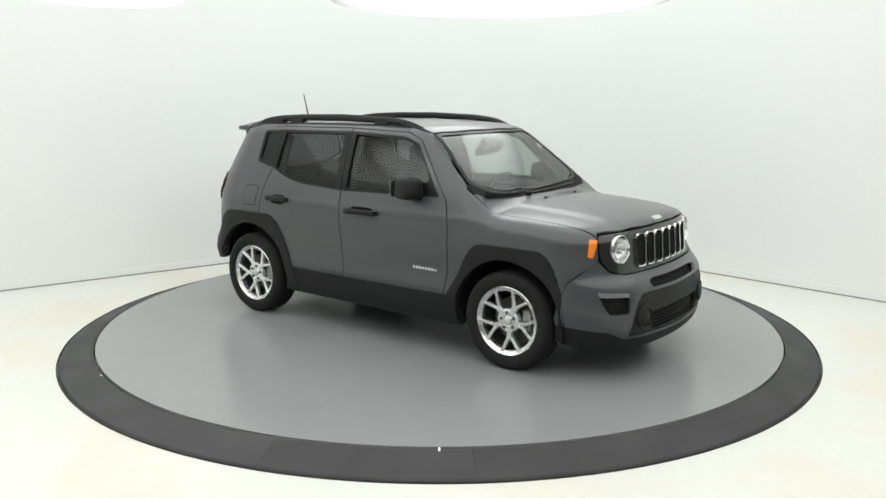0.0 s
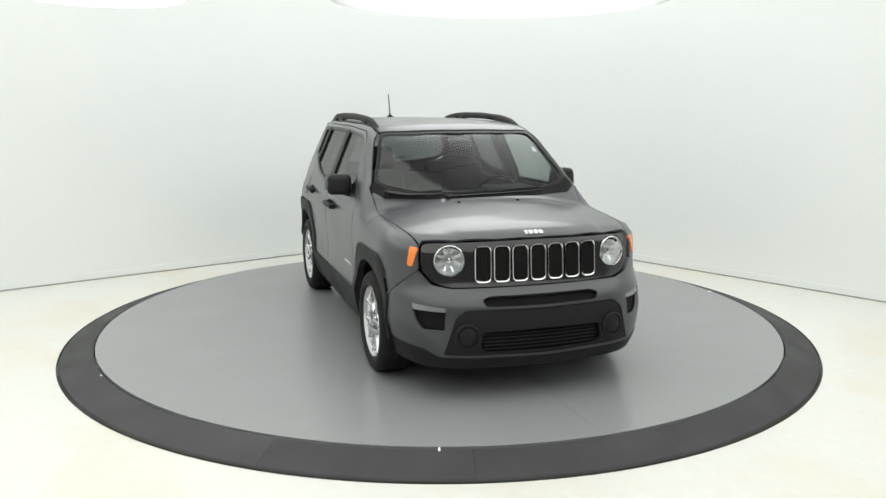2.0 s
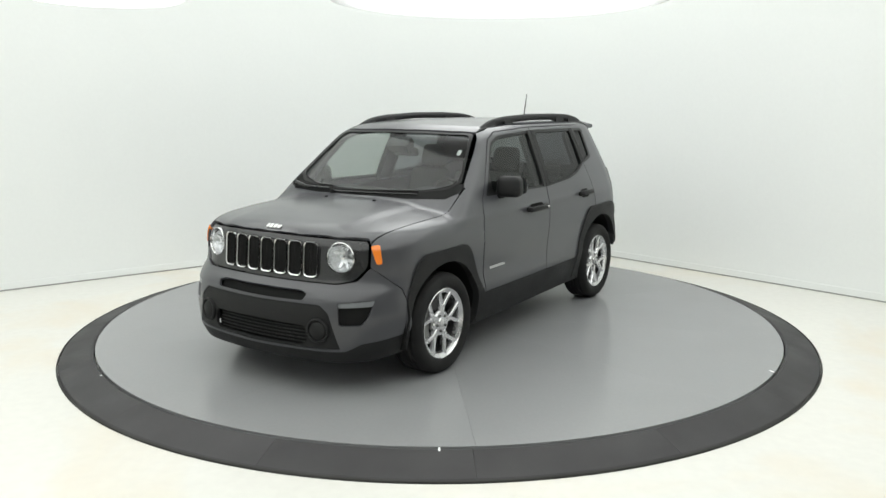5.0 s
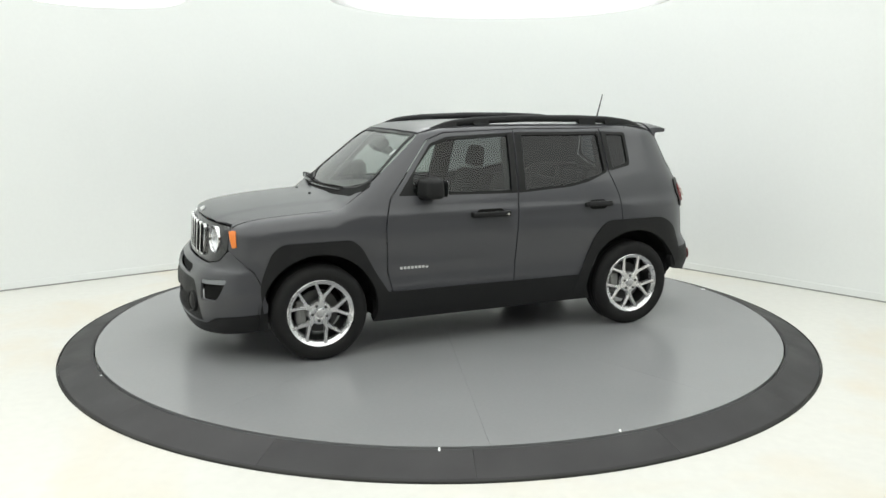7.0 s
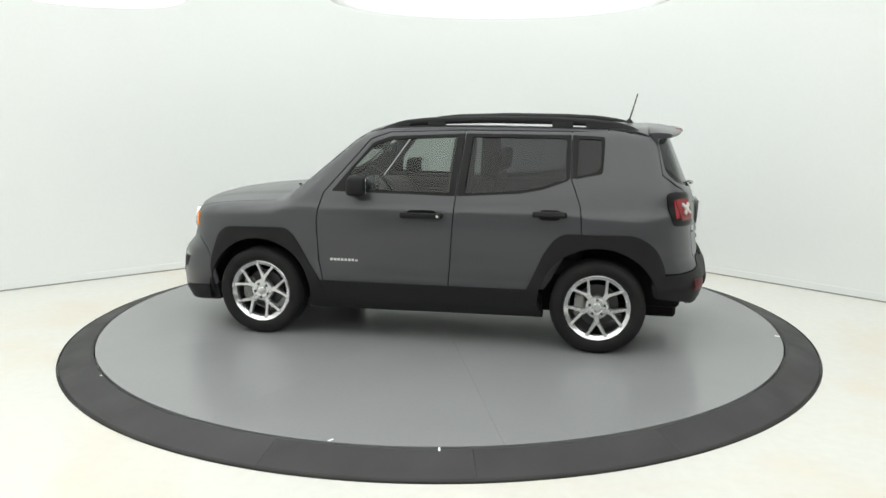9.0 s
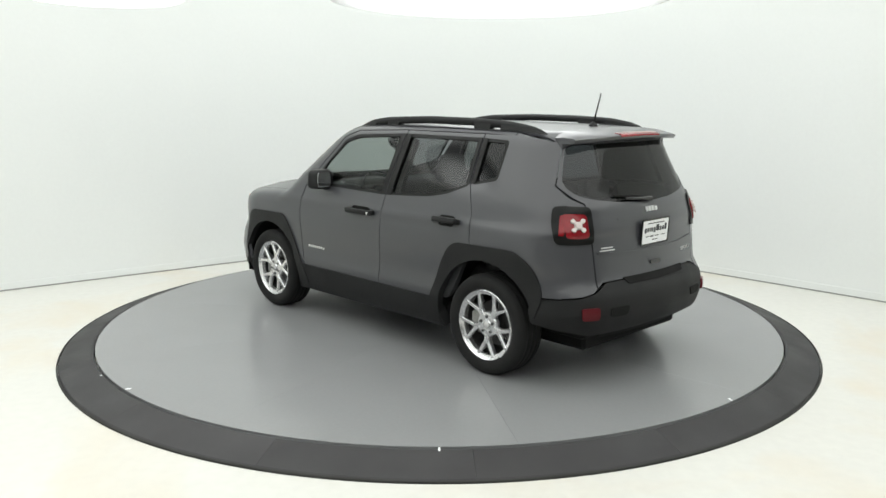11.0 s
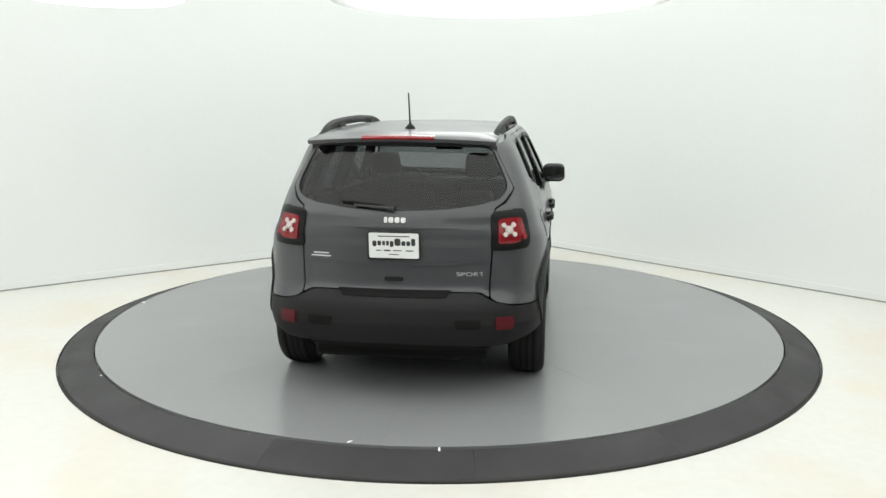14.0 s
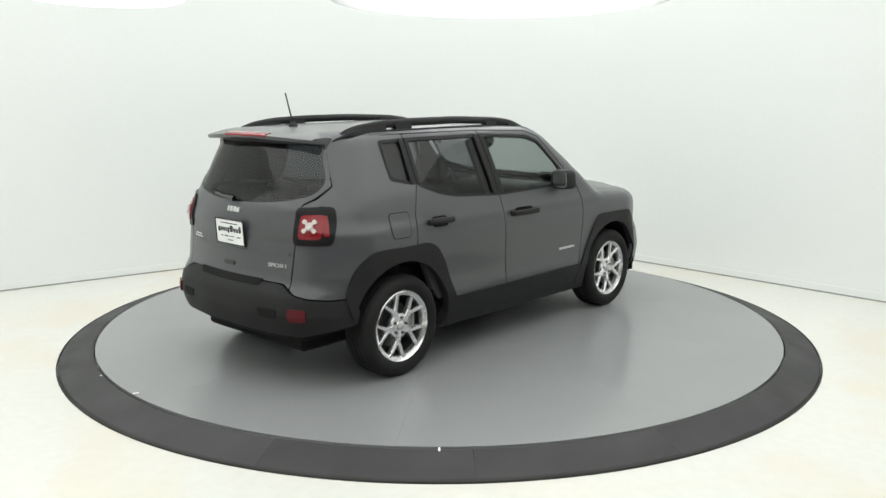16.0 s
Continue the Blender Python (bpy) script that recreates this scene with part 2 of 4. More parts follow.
def build_booth():
    outline = offset_corner(PLAN, 1.5)
    n = len(outline)
    c = Vector((0, -2.0))
    # floor, one sheet under the turntable
    bm = bmesh.new()
    rows = [[bm.verts.new((c.x + (x - c.x) * f, c.y + (y - c.y) * f, Z_FLOOR)) for x, y in outline] for f in (1.03, 0.6, 0.3)]
    for a, b in zip(rows, rows[1:]):
        for k in range(n):
            bm.faces.new((a[k], a[(k + 1) % n], b[(k + 1) % n], b[k]))
    bm.faces.new(rows[-1])
    tagged(part("floor", bm, FLOOR), "cream painted smooth studio floor", "floor", kind="structure")
    # wall skin with thickness
    def band(z0, z1, inset, thick, run):
        bm = bmesh.new()
        def at(f, z):
            row = []
            for k in range(n):
                p, q = Vector(outline[k - 1]), Vector(outline[(k + 1) % n])
                d = (q - p).normalized()
                o = Vector(outline[k]) + Vector((-d.y, d.x)) * f
                row.append(bm.verts.new((o.x, o.y, z)))
            return row
        a, b, e, g = at(inset, z0), at(inset, z1), at(inset - thick, z1), at(inset - thick, z0)
        for u, w in ((a, b), (b, e), (e, g), (g, a)):
            for k in run:
                bm.faces.new((u[k], u[(k + 1) % n], w[(k + 1) % n], w[k]))
        return bm
    near = [k for k in range(n) if outline[k][1] < -3.0 and outline[(k + 1) % n][1] < -3.0]
    far = [k for k in range(n) if k not in near]
    tagged(part("wall_curved", band(Z_FLOOR, CEIL, 0, 0.15, far), WALL, smooth=True), "white painted seamless studio wall with rounded corner", "wall", kind="structure")
    tagged(part("wall_back", band(Z_FLOOR, CEIL, 0, 0.15, near), BACK, smooth=True), "unseen wall behind the camera, greyed to keep reflections dark", "wall", kind="structure")
    tagged(part("baseboard", band(Z_FLOOR + 0.014, Z_FLOOR + 0.080, 0.012, 0.011, far), WALL, smooth=True), "low white baseboard along the studio wall", "baseboard", kind="structure")
    # Grey strip added to paint the thin shadow line at the wall foot.
    tagged(part("trim", band(Z_FLOOR + 0.001, Z_FLOOR + 0.013, 0.016, 0.014, far), FOOT_SHADE, smooth=True), "thin grey strip painting the shadow line at the wall foot", "trim", kind="structure")

    def slab(pts):
        bm = bmesh.new()
        lo, hi = [[bm.verts.new((x, y, z)) for x, y in pts] for z in (CEIL, CEIL + 0.12)]
        bm.faces.new(lo)
        bm.faces.new(hi)
        for k in range(len(pts)):
            j = (k + 1) % len(pts)
            bm.faces.new((lo[k], lo[j], hi[j], hi[k]))
        return bm
    wide = [(x * 1.02, (y + 2) * 1.02 - 2) for x, y in outline]
    tagged(part("ceiling", slab(wide), FILL_CEILING), "unseen white ceiling made to glow as added fill light", "ceiling", kind="structure")


def build_softbox(x, y, z, r, label):
    top = new("softbox_light")
    top.location = (x, y, z)
    part("diffuser", lathe([(0.001, -0.05), (r * 0.5, -0.047), (r * 0.85, -0.03), (r * 0.97, 0.0), (r, 0.03)], 72, "z"), softbox_cloth(r), top, smooth=True)
    part("housing", lathe([(r + 0.002, 0.025), (r + 0.01, 0.06), (r * 0.9, 0.16), (r * 0.3, 0.22), (0.001, 0.22)], 72, "z"), WALL, top, smooth=True)
    for k in range(3):
        a = 2 * math.pi * k / 3
        part("hanger", tube([(r * 0.6 * math.cos(a), r * 0.6 * math.sin(a), 0.17), (r * 0.6 * math.cos(a), r * 0.6 * math.sin(a), CEIL - z)], 0.008, 6), WALL, top)
    tagged(top, label, "studio light", "overhead softboxes")


def build_turntable():
    """The turning deck: ten painted wedge plates on a hub."""
    top = new("turntable")
    hub = lathe([(0.001, -0.03), (R_DISC - 0.03, -0.03), (R_DISC - 0.03, Z_FLOOR + 0.006), (0.001, Z_FLOOR + 0.006)], 120, "z")
    part("deck_base", hub, DARK, top)
    n = 24
    gap = 0.0004
    verts, faces = [], []
    for z in (0.0, -0.028):
        verts.append((gap * 3, 0, z))
        for k in range(n + 1):
            a = radians(36 * k / n)
            x, y = R_DISC * math.cos(a), R_DISC * math.sin(a)
            if k == 0:
                y += gap
            if k == n:
                x, y = x + gap * math.sin(radians(36)), y - gap * math.cos(radians(36))
            verts.append((x, y, z))
    m = n + 2
    faces.append(tuple(range(m)))
    faces.append(tuple(range(2 * m - 1, m - 1, -1)))
    faces += [(k, (k + 1) % m + 0, (k + 1) % m + m, k + m)[::-1] for k in range(m)]
    me = mesh("deck_plate", verts, faces)
    me.materials.append(DISC)
    for k in range(10):
        ob = new("deck_plate", me)
        ob.parent = top
        ob.rotation_euler = (0, 0, radians(36 * k))
    for a in (52.1, 140.3):
        ob = part("white_mark", block(0.012, 0.035, 0.0015, 0.0), WHITE_PLATE, top, "small worn white paint mark")
        ob.matrix_basis = pose((R_DISC - 0.02) * math.cos(radians(a)), (R_DISC - 0.02) * math.sin(radians(a)), 0.0012, 0, 0, a + 60)
    tagged(top, "round grey painted turntable deck with fine radial seams", "turntable")
    return top


def build_ramp():
    """The still ring round the deck: sixteen sloping rubber segments."""
    top = new("ramp_ring")
    n = 12
    r0, r1 = R_DISC + 0.012, R_RING
    prof = [(r0, -0.010), (r0 + 0.015, -0.004), (r1 - 0.012, -0.066), (r1 - 0.004, -0.071), (r1, Z_FLOOR), (r0, Z_FLOOR)]
    verts, faces = [], []
    g = 0.00025
    for k in range(n + 1):
        a = radians(g * 57 + (22.5 - 2 * g * 57) * k / n)
        verts += [(r * math.cos(a), r * math.sin(a), z) for r, z in prof]
    q = len(prof)
    for k in range(n):
        for j in range(q):
            faces.append((k * q + j, k * q + (j + 1) % q, (k + 1) * q + (j + 1) % q, (k + 1) * q + j))
    faces += [tuple(range(q))[::-1], tuple(n * q + j for j in range(q))]
    me = mesh("ramp_segment", verts, faces)
    me.materials.append(RAMP)
    for k in range(16):
        ob = new("ramp_segment", me)
        ob.parent = top
        ob.rotation_euler = (0, 0, radians(-86.4 + 22.5 * k))
    part("edge_strip", lathe([(r1 + 0.002, Z_FLOOR), (r1 + 0.002, -0.068), (r1 + 0.010, -0.072), (r1 + 0.014, Z_FLOOR)], 160, "z"), EDGE, top, "thin black edge strip")
    part("pointer_mark", block(0.012, 0.03, 0.002, 0.0), WHITE_PLATE, top, "small white index mark", m=pose(-0.004, -2.742, -0.0030, 16, 0, 0))
    part("pointer_mark", block(0.012, 0.02, 0.002, 0.0), WHITE_PLATE, top, "small white index mark", m=pose(-2.253, -1.570, -0.0025, 0, 0, 40))
    tagged(top, "dark sloping rubber ring round the turntable deck", "ramp")


build_booth()
# Softbox form is assumed; size and place follow the bright patches overhead.
build_softbox(0.53, 0.80, 2.66, 1.55, "large round white softbox hung over the turntable")
build_softbox(-2.26, -1.02, 2.49, 0.566, "small round white softbox hung over the deck edge")
TURNTABLE = build_turntable()
build_ramp()


# ---- the car: one smooth body surface, from which every panel is cut ----
def curve(xs, ys, soft=0.02):
    """A smoothed run through points."""
    x = np.arange(xs[0] - 0.3, xs[-1] + 0.3, 0.004)
    y = np.interp(x, xs, ys)
    k = np.exp(-0.5 * (np.arange(-3 * soft, 3 * soft + 1e-9, 0.004) / soft) ** 2)
    k /= k.sum()
    pad = len(k) // 2
    y = np.convolve(np.pad(y, pad, mode="edge"), k, mode="valid")[:len(x)]
    return lambda q: np.interp(q, x, y)


SIDE = curve((0.15, 0.30, 0.42, 0.49, 0.53, 0.60, 0.70, 0.80, 0.90, 0.96, 1.02, 1.12, 1.3), (0.80, 0.858, 0.882, 0.892, 0.884, 0.880, 0.887, 0.895, 0.894, 0.886, 0.872, 0.842, 0.76), 0.018)
HOOD = curve((-2.2, 0.7, 0.95, 1.05, 1.34, 1.58, 1.81, 1.95, 2.02, 2.12), (1.100, 1.100, 1.104, 1.106, 1.090, 1.070, 1.038, 1.003, 0.975, 0.90), 0.03)
NOSE = curve((0.15, 0.22, 0.30, 0.52, 0.60, 0.65, 0.69, 0.74, 0.92, 1.0, 1.1), (2.06, 2.12, 2.15, 2.145, 2.13, 2.10, 2.05, 2.03, 2.015, 1.99, 1.93), 0.012)
TAIL = curve((0.2, 0.30, 0.38, 0.50, 0.60, 0.65, 0.69, 0.85, 1.0, 1.14, 1.2, 1.47, 1.6, 1.7), (1.92, 2.00, 2.055, 2.088, 2.070, 2.037, 2.008, 1.990, 1.972, 1.947, 1.912, 1.798, 1.745, 1.70), 0.012)
CABIN_SIDE = curve((0.95, 1.1, 1.2, 1.35, 1.5, 1.58, 1.66), (0.892, 0.852, 0.820, 0.757, 0.692, 0.655, 0.61), 0.02)
ROOF = curve((-2.0, -1.7, -1.2, -0.5, 0.0, 0.4, 0.7), (1.592, 1.613, 1.632, 1.643, 1.640, 1.617, 1.57), 0.06)


def smax(a, b, k):
    h = np.maximum(k - np.abs(a - b), 0)
    return np.maximum(a, b) + h * h / (4 * k)


def solid(p):
    """Below zero inside the car's body, above zero outside."""
    x, y, z = p[..., 0], p[..., 1], p[..., 2]
    ay = np.abs(y)
    w = SIDE(z) - 0.055 * np.clip((x - 1.15) / 0.9, 0, 2) ** 2 - 0.05 * np.clip((-x - 1.15) / 0.9, 0, 2) ** 2
    rear = (-x - TAIL(z) + 0.20 * y * y)
    low = smax(smax(ay - w, x - NOSE(z) + 0.20 * y * y, 0.34), rear, 0.31)
    low = smax(low, z - HOOD(x) + 0.10 * y * y - 0.009 / (1 + np.exp((ay - 0.50 + 0.06 * (x - 1.5)) / 0.016)), 0.085)
    cw = CABIN_SIDE(z) - 0.045 * np.clip((-x - 0.8) / 0.95, 0, 2) ** 2
    screen = (x - 1.040 + 1.21 * (z - 1.15) + 0.11 * y * y) / 1.57
    up = smax(smax(ay - cw, screen, 0.10), rear, 0.28)
    up = smax(smax(up, z - ROOF(x) + 0.06 * y * y, 0.085), 0.98 - z, 0.03)
    return -smax(-low, -up, 0.035)


def normals(p, h=0.004):
    g = np.stack([solid(p + h * e) - solid(p - h * e) for e in np.eye(3)], -1)
    return g / np.linalg.norm(g, axis=-1, keepdims=True)


def meet(o, d, length):
    """Where rays from outside first reach the body."""
    s = np.linspace(0, length, 90)
    f = solid(o[:, None] + d[:, None] * s[None, :, None])
    hitting = f < 0
    first = np.where(hitting.any(1), hitting.argmax(1), np.abs(f).argmin(1))
    lo, hi = s[np.maximum(first - 1, 0)], s[first]
    for _ in range(24):
        mid = (lo + hi) / 2
        inside = solid(o + d * mid[:, None]) < 0
        hi, lo = np.where(inside, mid, hi), np.where(inside, lo, mid)
    return o + d * hi[:, None]


AXIS = {"front": 1.0, "rear": -1.0}


def cast(kind, uv):
    uv = np.atleast_2d(np.array(uv, float))
    u, v = uv[:, 0], uv[:, 1]
    z0 = np.zeros_like(u)
    if kind == "side":
        return meet(np.stack([u, z0 + 1.3, v], -1), np.tile((0, -1.0, 0), (len(u), 1)), 1.3)
    if kind == "top":
        return meet(np.stack([u, v, z0 + 2.0], -1), np.tile((0, 0, -1.0), (len(u), 1)), 1.6)
    if kind == "nose":
        return meet(np.stack([z0 + 2.5, u, v], -1), np.tile((-1.0, 0, 0), (len(u), 1)), 2.4)
    if kind == "tail":
        return meet(np.stack([z0 - 2.5, u, v], -1), np.tile((1.0, 0, 0), (len(u), 1)), 2.4)
    sgn = 1 if kind == "front" else -1
    d = np.stack([-sgn * np.cos(u), -np.sin(u), z0], -1)
    return meet(np.array([AXIS[kind], 0, 0]) - 1.6 * d + np.stack([z0, z0, v], -1), d, 1.6)


def flat(kind, p):
    """The panel plane's coordinates of points in space."""
    if kind == "side":
        return np.stack([p[:, 0], p[:, 2]], -1)
    if kind == "top":
        return np.stack([p[:, 0], p[:, 1]], -1)
    if kind in ("nose", "tail"):
        return np.stack([p[:, 1], p[:, 2]], -1)
    sgn = 1 if kind == "front" else -1
    return np.stack([np.arctan2(p[:, 1], sgn * (p[:, 0] - AXIS[kind])), p[:, 2]], -1)


def S(x, z):
    return cast("side", (x, z))[0]


def T(x, y):
    return cast("top", (x, y))[0]


def N(y, z):
    return cast("nose", (y, z))[0]


def B(y, z):
    return cast("tail", (y, z))[0]


def rounded(uv, r):
    out = []
    n = len(uv)
    for i in range(n):
        p, a, b = uv[i], uv[i - 1], uv[(i + 1) % n]
        la, lb = np.linalg.norm(a - p), np.linalg.norm(b - p)
        q = min(r, la * 0.45, lb * 0.45)
        if q < 1e-4:
            out.append(p)
            continue
        u, w = p + (a - p) / la * q, p + (b - p) / lb * q
        for s in (0, 0.2, 0.4, 0.6, 0.8, 1):
            out.append(u * (1 - s) ** 2 + p * 2 * s * (1 - s) + w * s * s)
    return np.array(out)


def dense(uv, step):
    out = []
    for i in range(len(uv)):
        a, b = uv[i], uv[(i + 1) % len(uv)]
        k = max(1, int(np.ceil(np.linalg.norm(b - a) / step)))
        out += [a + (b - a) * j / k for j in range(k)]
    return np.array(out)


def within(q, poly):
    x, y = q[:, 0], q[:, 1]
    inside = np.zeros(len(q), bool)
    a = poly
    b = np.roll(poly, -1, 0)
    for (x0, y0), (x1, y1) in zip(a, b):
        c = (y0 > y) != (y1 > y)
        t = np.where(c, (x1 - x0) * (y - y0) / (y1 - y0 + 1e-15) + x0, -1e9)
        inside ^= c & (x < t)
    return inside


def clear_of(q, poly, d):
    ok = np.ones(len(q), bool)
    for a, b in zip(poly, np.roll(poly, -1, 0)):
        e = b - a
        t = np.clip(((q - a) @ e) / (e @ e + 1e-12), 0, 1)
        ok &= np.linalg.norm(q - a - t[:, None] * e, axis=1) > d
    return ok


def skin(name, kind, outline, mat, parent, holes=(), proud=0.0, lip=0.02, r=0.02, hole_r=0.03, step=0.045, label="", both=False, edge=0.003):
    """A body panel: an outline on the car's surface, filled, with returned edges. both: also its mirror image."""
    from mathutils.geometry import delaunay_2d_cdt
    loops = [dense(rounded(flat(kind, np.array(outline)), r), step)]
    loops += [dense(rounded(flat(kind, np.array(h)), hole_r), step) for h in holes]
    lo, hi = loops[0].min(0), loops[0].max(0)
    gx, gy = np.meshgrid(np.arange(lo[0], hi[0], step), np.arange(lo[1], hi[1], step))
    gx = gx + (np.arange(gx.shape[0]) % 2)[:, None] * step * 0.5
    grid = np.stack([gx.ravel(), gy.ravel()], -1)
    keep = within(grid, loops[0]) & clear_of(grid, loops[0], step * 0.5)
    for h in loops[1:]:
        keep &= ~within(grid, h) & clear_of(grid, h, step * 0.5)
    pts = np.concatenate(loops + [grid[keep]])
    edges, at = [], 0
    for q in loops:
        edges += [(at + k, at + (k + 1) % len(q)) for k in range(len(q))]
        at += len(q)
    vs, es, fs, *_ = delaunay_2d_cdt([Vector(map(float, q)) for q in pts], edges, [], 0, 1e-7)
    uv = np.array([v[:] for v in vs])
    cen = np.array([uv[list(f)].mean(0) for f in fs])
    ok = within(cen, loops[0])
    for h in loops[1:]:
        ok &= ~within(cen, h)
    tris = [list(f) for f, o in zip(fs, ok) if o]
    p = cast(kind, uv)
    nrm = normals(p)
    p = p + nrm * proud
    # all faces turn outwards
    for f in tris:
        a, b, c = p[f]
        if np.dot(np.cross(b - a, c - a), nrm[f[0]]) < 0:
            f.reverse()
    used = {}
    for f in tris:
        for a, b in zip(f, f[1:] + f[:1]):
            used[(a, b)] = used.get((a, b), 0) + 1
    rim = [(a, b) for a, b in used if (b, a) not in used]
    verts, faces, vn = list(p), [tuple(f) for f in tris], list(nrm)
    new_at = {}
    for a, b in rim:
        for q in (a, b):
            if q not in new_at:
                new_at[q] = len(verts)
                verts += [p[q], p[q] - nrm[q] * lip]
                vn += [nrm[q], nrm[q]]
    for a, b in rim:
        i, j = new_at[a], new_at[b]
        e = np.cross(p[b] - p[a], nrm[a])
        e = e / (np.linalg.norm(e) + 1e-12)
        for q in (i, i + 1, j, j + 1):
            vn[q] = 0.7 * vn[q] + e
        faces.append((i, i + 1, j + 1, j))
    made = []
    for sign in ((1, -1) if both else (1,)):
        v = np.array(verts) * (1, sign, 1)
        me = mesh(name, v, faces if sign > 0 else [f[::-1] for f in faces])
        me.shade_smooth()
        q = np.array(vn) * (1, sign, 1)
        q = q / np.linalg.norm(q, axis=1, keepdims=True)
        me.normals_split_custom_set_from_vertices([tuple(map(float, c)) for c in q])
        made.append(link(name, me, mat, parent, label))
    return made if both else made[0]


def seat_on(p, turn=0.0, lift=0.0, right=False):
    """A pose on the body surface: z along its normal, x level."""
    p = np.array(p, float)
    n = Vector(normals(p[None])[0])
    u = Vector((0, 0, 1)).cross(n)
    u.normalize()
    w = n.cross(u)
    if right:
        p, n, u, w = p * (1, -1, 1), *[Vector((q.x, -q.y, q.z)) for q in (n, u, w)]
        u = -u
    m = Matrix((u, w, n)).transposed().to_4x4()
    m.translation = Vector(p) + n * lift
    return m @ pose(0, 0, 0, 0, 0, turn)


def sym(pts):
    """Left-hand points, from the middle to the middle, with their mirror images."""
    return list(pts) + [p * (1, -1, 1) for p in pts[::-1] if abs(p[1]) > 1e-3]


def arc(cx, r, a0, a1, n=12):
    return [S(cx + r * math.cos(radians(a0 + (a1 - a0) * k / n)), 0.345 + r * math.sin(radians(a0 + (a1 - a0) * k / n))) for k in range(n + 1)]


FX, RX = 1.285, -1.285
SEAM_X = tuple(0.945 + 0.0455 * k for k in range(21))
hood_edge = curve((0.9, 1.3, 1.6, 1.75, 1.88), (0.781, 0.769, 0.749, 0.730, 0.702), 0.03)


def build_panels(car):
    skin("hood", "top", sym([T(1.092, 0), T(1.068, 0.4), T(1.015, 0.70), *[T(x, hood_edge(x) - 0.004) for x in SEAM_X], N(0.690, 0.968), N(0.5, 0.972), N(0.25, 0.976), N(0, 0.978)]), PAINT, car, r=0.015)
    skin("front_fender", "front", [S(0.768, 1.105), T(0.885, 0.786), *[T(x, hood_edge(x) + 0.004) for x in SEAM_X], N(0.698, 0.966), N(0.722, 0.80), S(1.725, 0.66), S(1.68, 0.56)]
         + arc(FX, 0.425, 32, 165) + [S(0.80, 0.44), S(0.765, 0.43), S(0.803, 0.6), S(0.811, 0.91), S(0.798, 1.0)], PAINT, car, r=0.006, both=True)
    slot = sym([N(0, 0.652), N(0.33, 0.652), N(0.385, 0.635), N(0.365, 0.595), N(0, 0.59)])
    mouth = sym([N(0, 0.574), N(0.49, 0.578), N(0.55, 0.53), N(0.60, 0.36), N(0.62, 0.305), N(0, 0.290)])
    pocket = [N(0.600, 0.597), N(0.775, 0.607), N(0.757, 0.505), N(0.728, 0.456), N(0.612, 0.456)]
    skin("front_bumper", "front", sym([N(0, 0.692), N(0.55, 0.692), N(0.66, 0.715), N(0.725, 0.795), S(1.728, 0.652), S(1.67, 0.52), S(1.645, 0.42), S(1.65, 0.372), N(0.72, 0.340), N(0.64, 0.293), N(0, 0.280)]),
         PAINT, car, holes=[slot, mouth, pocket, [p * (1, -1, 1) for p in pocket]], r=0.012, hole_r=0.015, step=0.035)
    skin("bumper_lip", "front", sym([N(0, 0.277), N(0.64, 0.290), N(0.72, 0.337), S(1.65, 0.369), S(1.64, 0.245), N(0.7, 0.215), N(0, 0.212)]), PLASTIC, car, lip=0.08, r=0.01, label="black plastic lower lip")
    skin("grille_panel", "front", sym([N(0, 0.972), N(0.5, 0.966), N(0.688, 0.96), N(0.708, 0.80), N(0.65, 0.727), N(0.55, 0.702), N(0, 0.702)]), GLOSS_BLACK, car, proud=-0.012, r=0.03, label="dark gloss grille surround",
         holes=[[N(c * 0.545 + 0.092 * math.cos(a), 0.853 + 0.092 * math.sin(a)) for a in np.linspace(0, 2 * math.pi, 25)[:-1]] for c in (1, -1)], hole_r=0.005)
    skin("bumper_insert", "front", sym([N(0, 0.571), N(0.487, 0.575), N(0.546, 0.53), N(0.595, 0.362), N(0.614, 0.31), N(0, 0.294)]), PLASTIC, car, proud=-0.006, r=0.014, label="black plastic lower insert",
         holes=[sym([N(0, 0.448), N(0.385, 0.440), N(0.405, 0.345), N(0.36, 0.316), N(0, 0.310)])], hole_r=0.02, step=0.04)
    skin("lower_grille", "front", sym([N(0, 0.465), N(0.42, 0.455), N(0.42, 0.31), N(0, 0.295)]), DARK, car, proud=-0.05, label="dark lower air intake mesh")
    for z in (0.33, 0.352, 0.374, 0.396, 0.418):
        part("grille_bar", tube([N(y, z) + (-0.035, 0, 0) for y in np.linspace(-0.37, 0.37, 15)], 0.004, 6), PLASTIC, car)
    skin("upper_intake", "front", sym([N(0, 0.66), N(0.37, 0.66), N(0.39, 0.585), N(0, 0.582)]), DARK, car, proud=-0.035, label="dark upper air intake")
    skin("cowl", "top", sym([T(1.087, 0), T(1.063, 0.4), T(1.010, 0.70), T(0.940, 0.773), T(0.86, 0.768), T(0.880, 0.745), T(1.022, 0.4), T(1.050, 0)]), DARK, car, proud=-0.006, r=0.004, label="black plastic cowl below the windscreen")
    ws = [T(1.047, 0), T(1.019, 0.4), T(0.950, 0.66), T(0.876, 0.744), T(0.478, 0.600), T(0.505, 0.4), T(0.520, 0)]
    ws_in = [T(1.036, 0), T(1.007, 0.4), T(0.936, 0.648), T(0.860, 0.720), T(0.505, 0.580), T(0.528, 0.4), T(0.543, 0)]
    skin("windscreen_seal", "top", sym(ws), BLACK_TRIM, car, holes=[sym(ws_in)], proud=-0.004, lip=0.006, r=0.03, hole_r=0.04, label="black windscreen border")
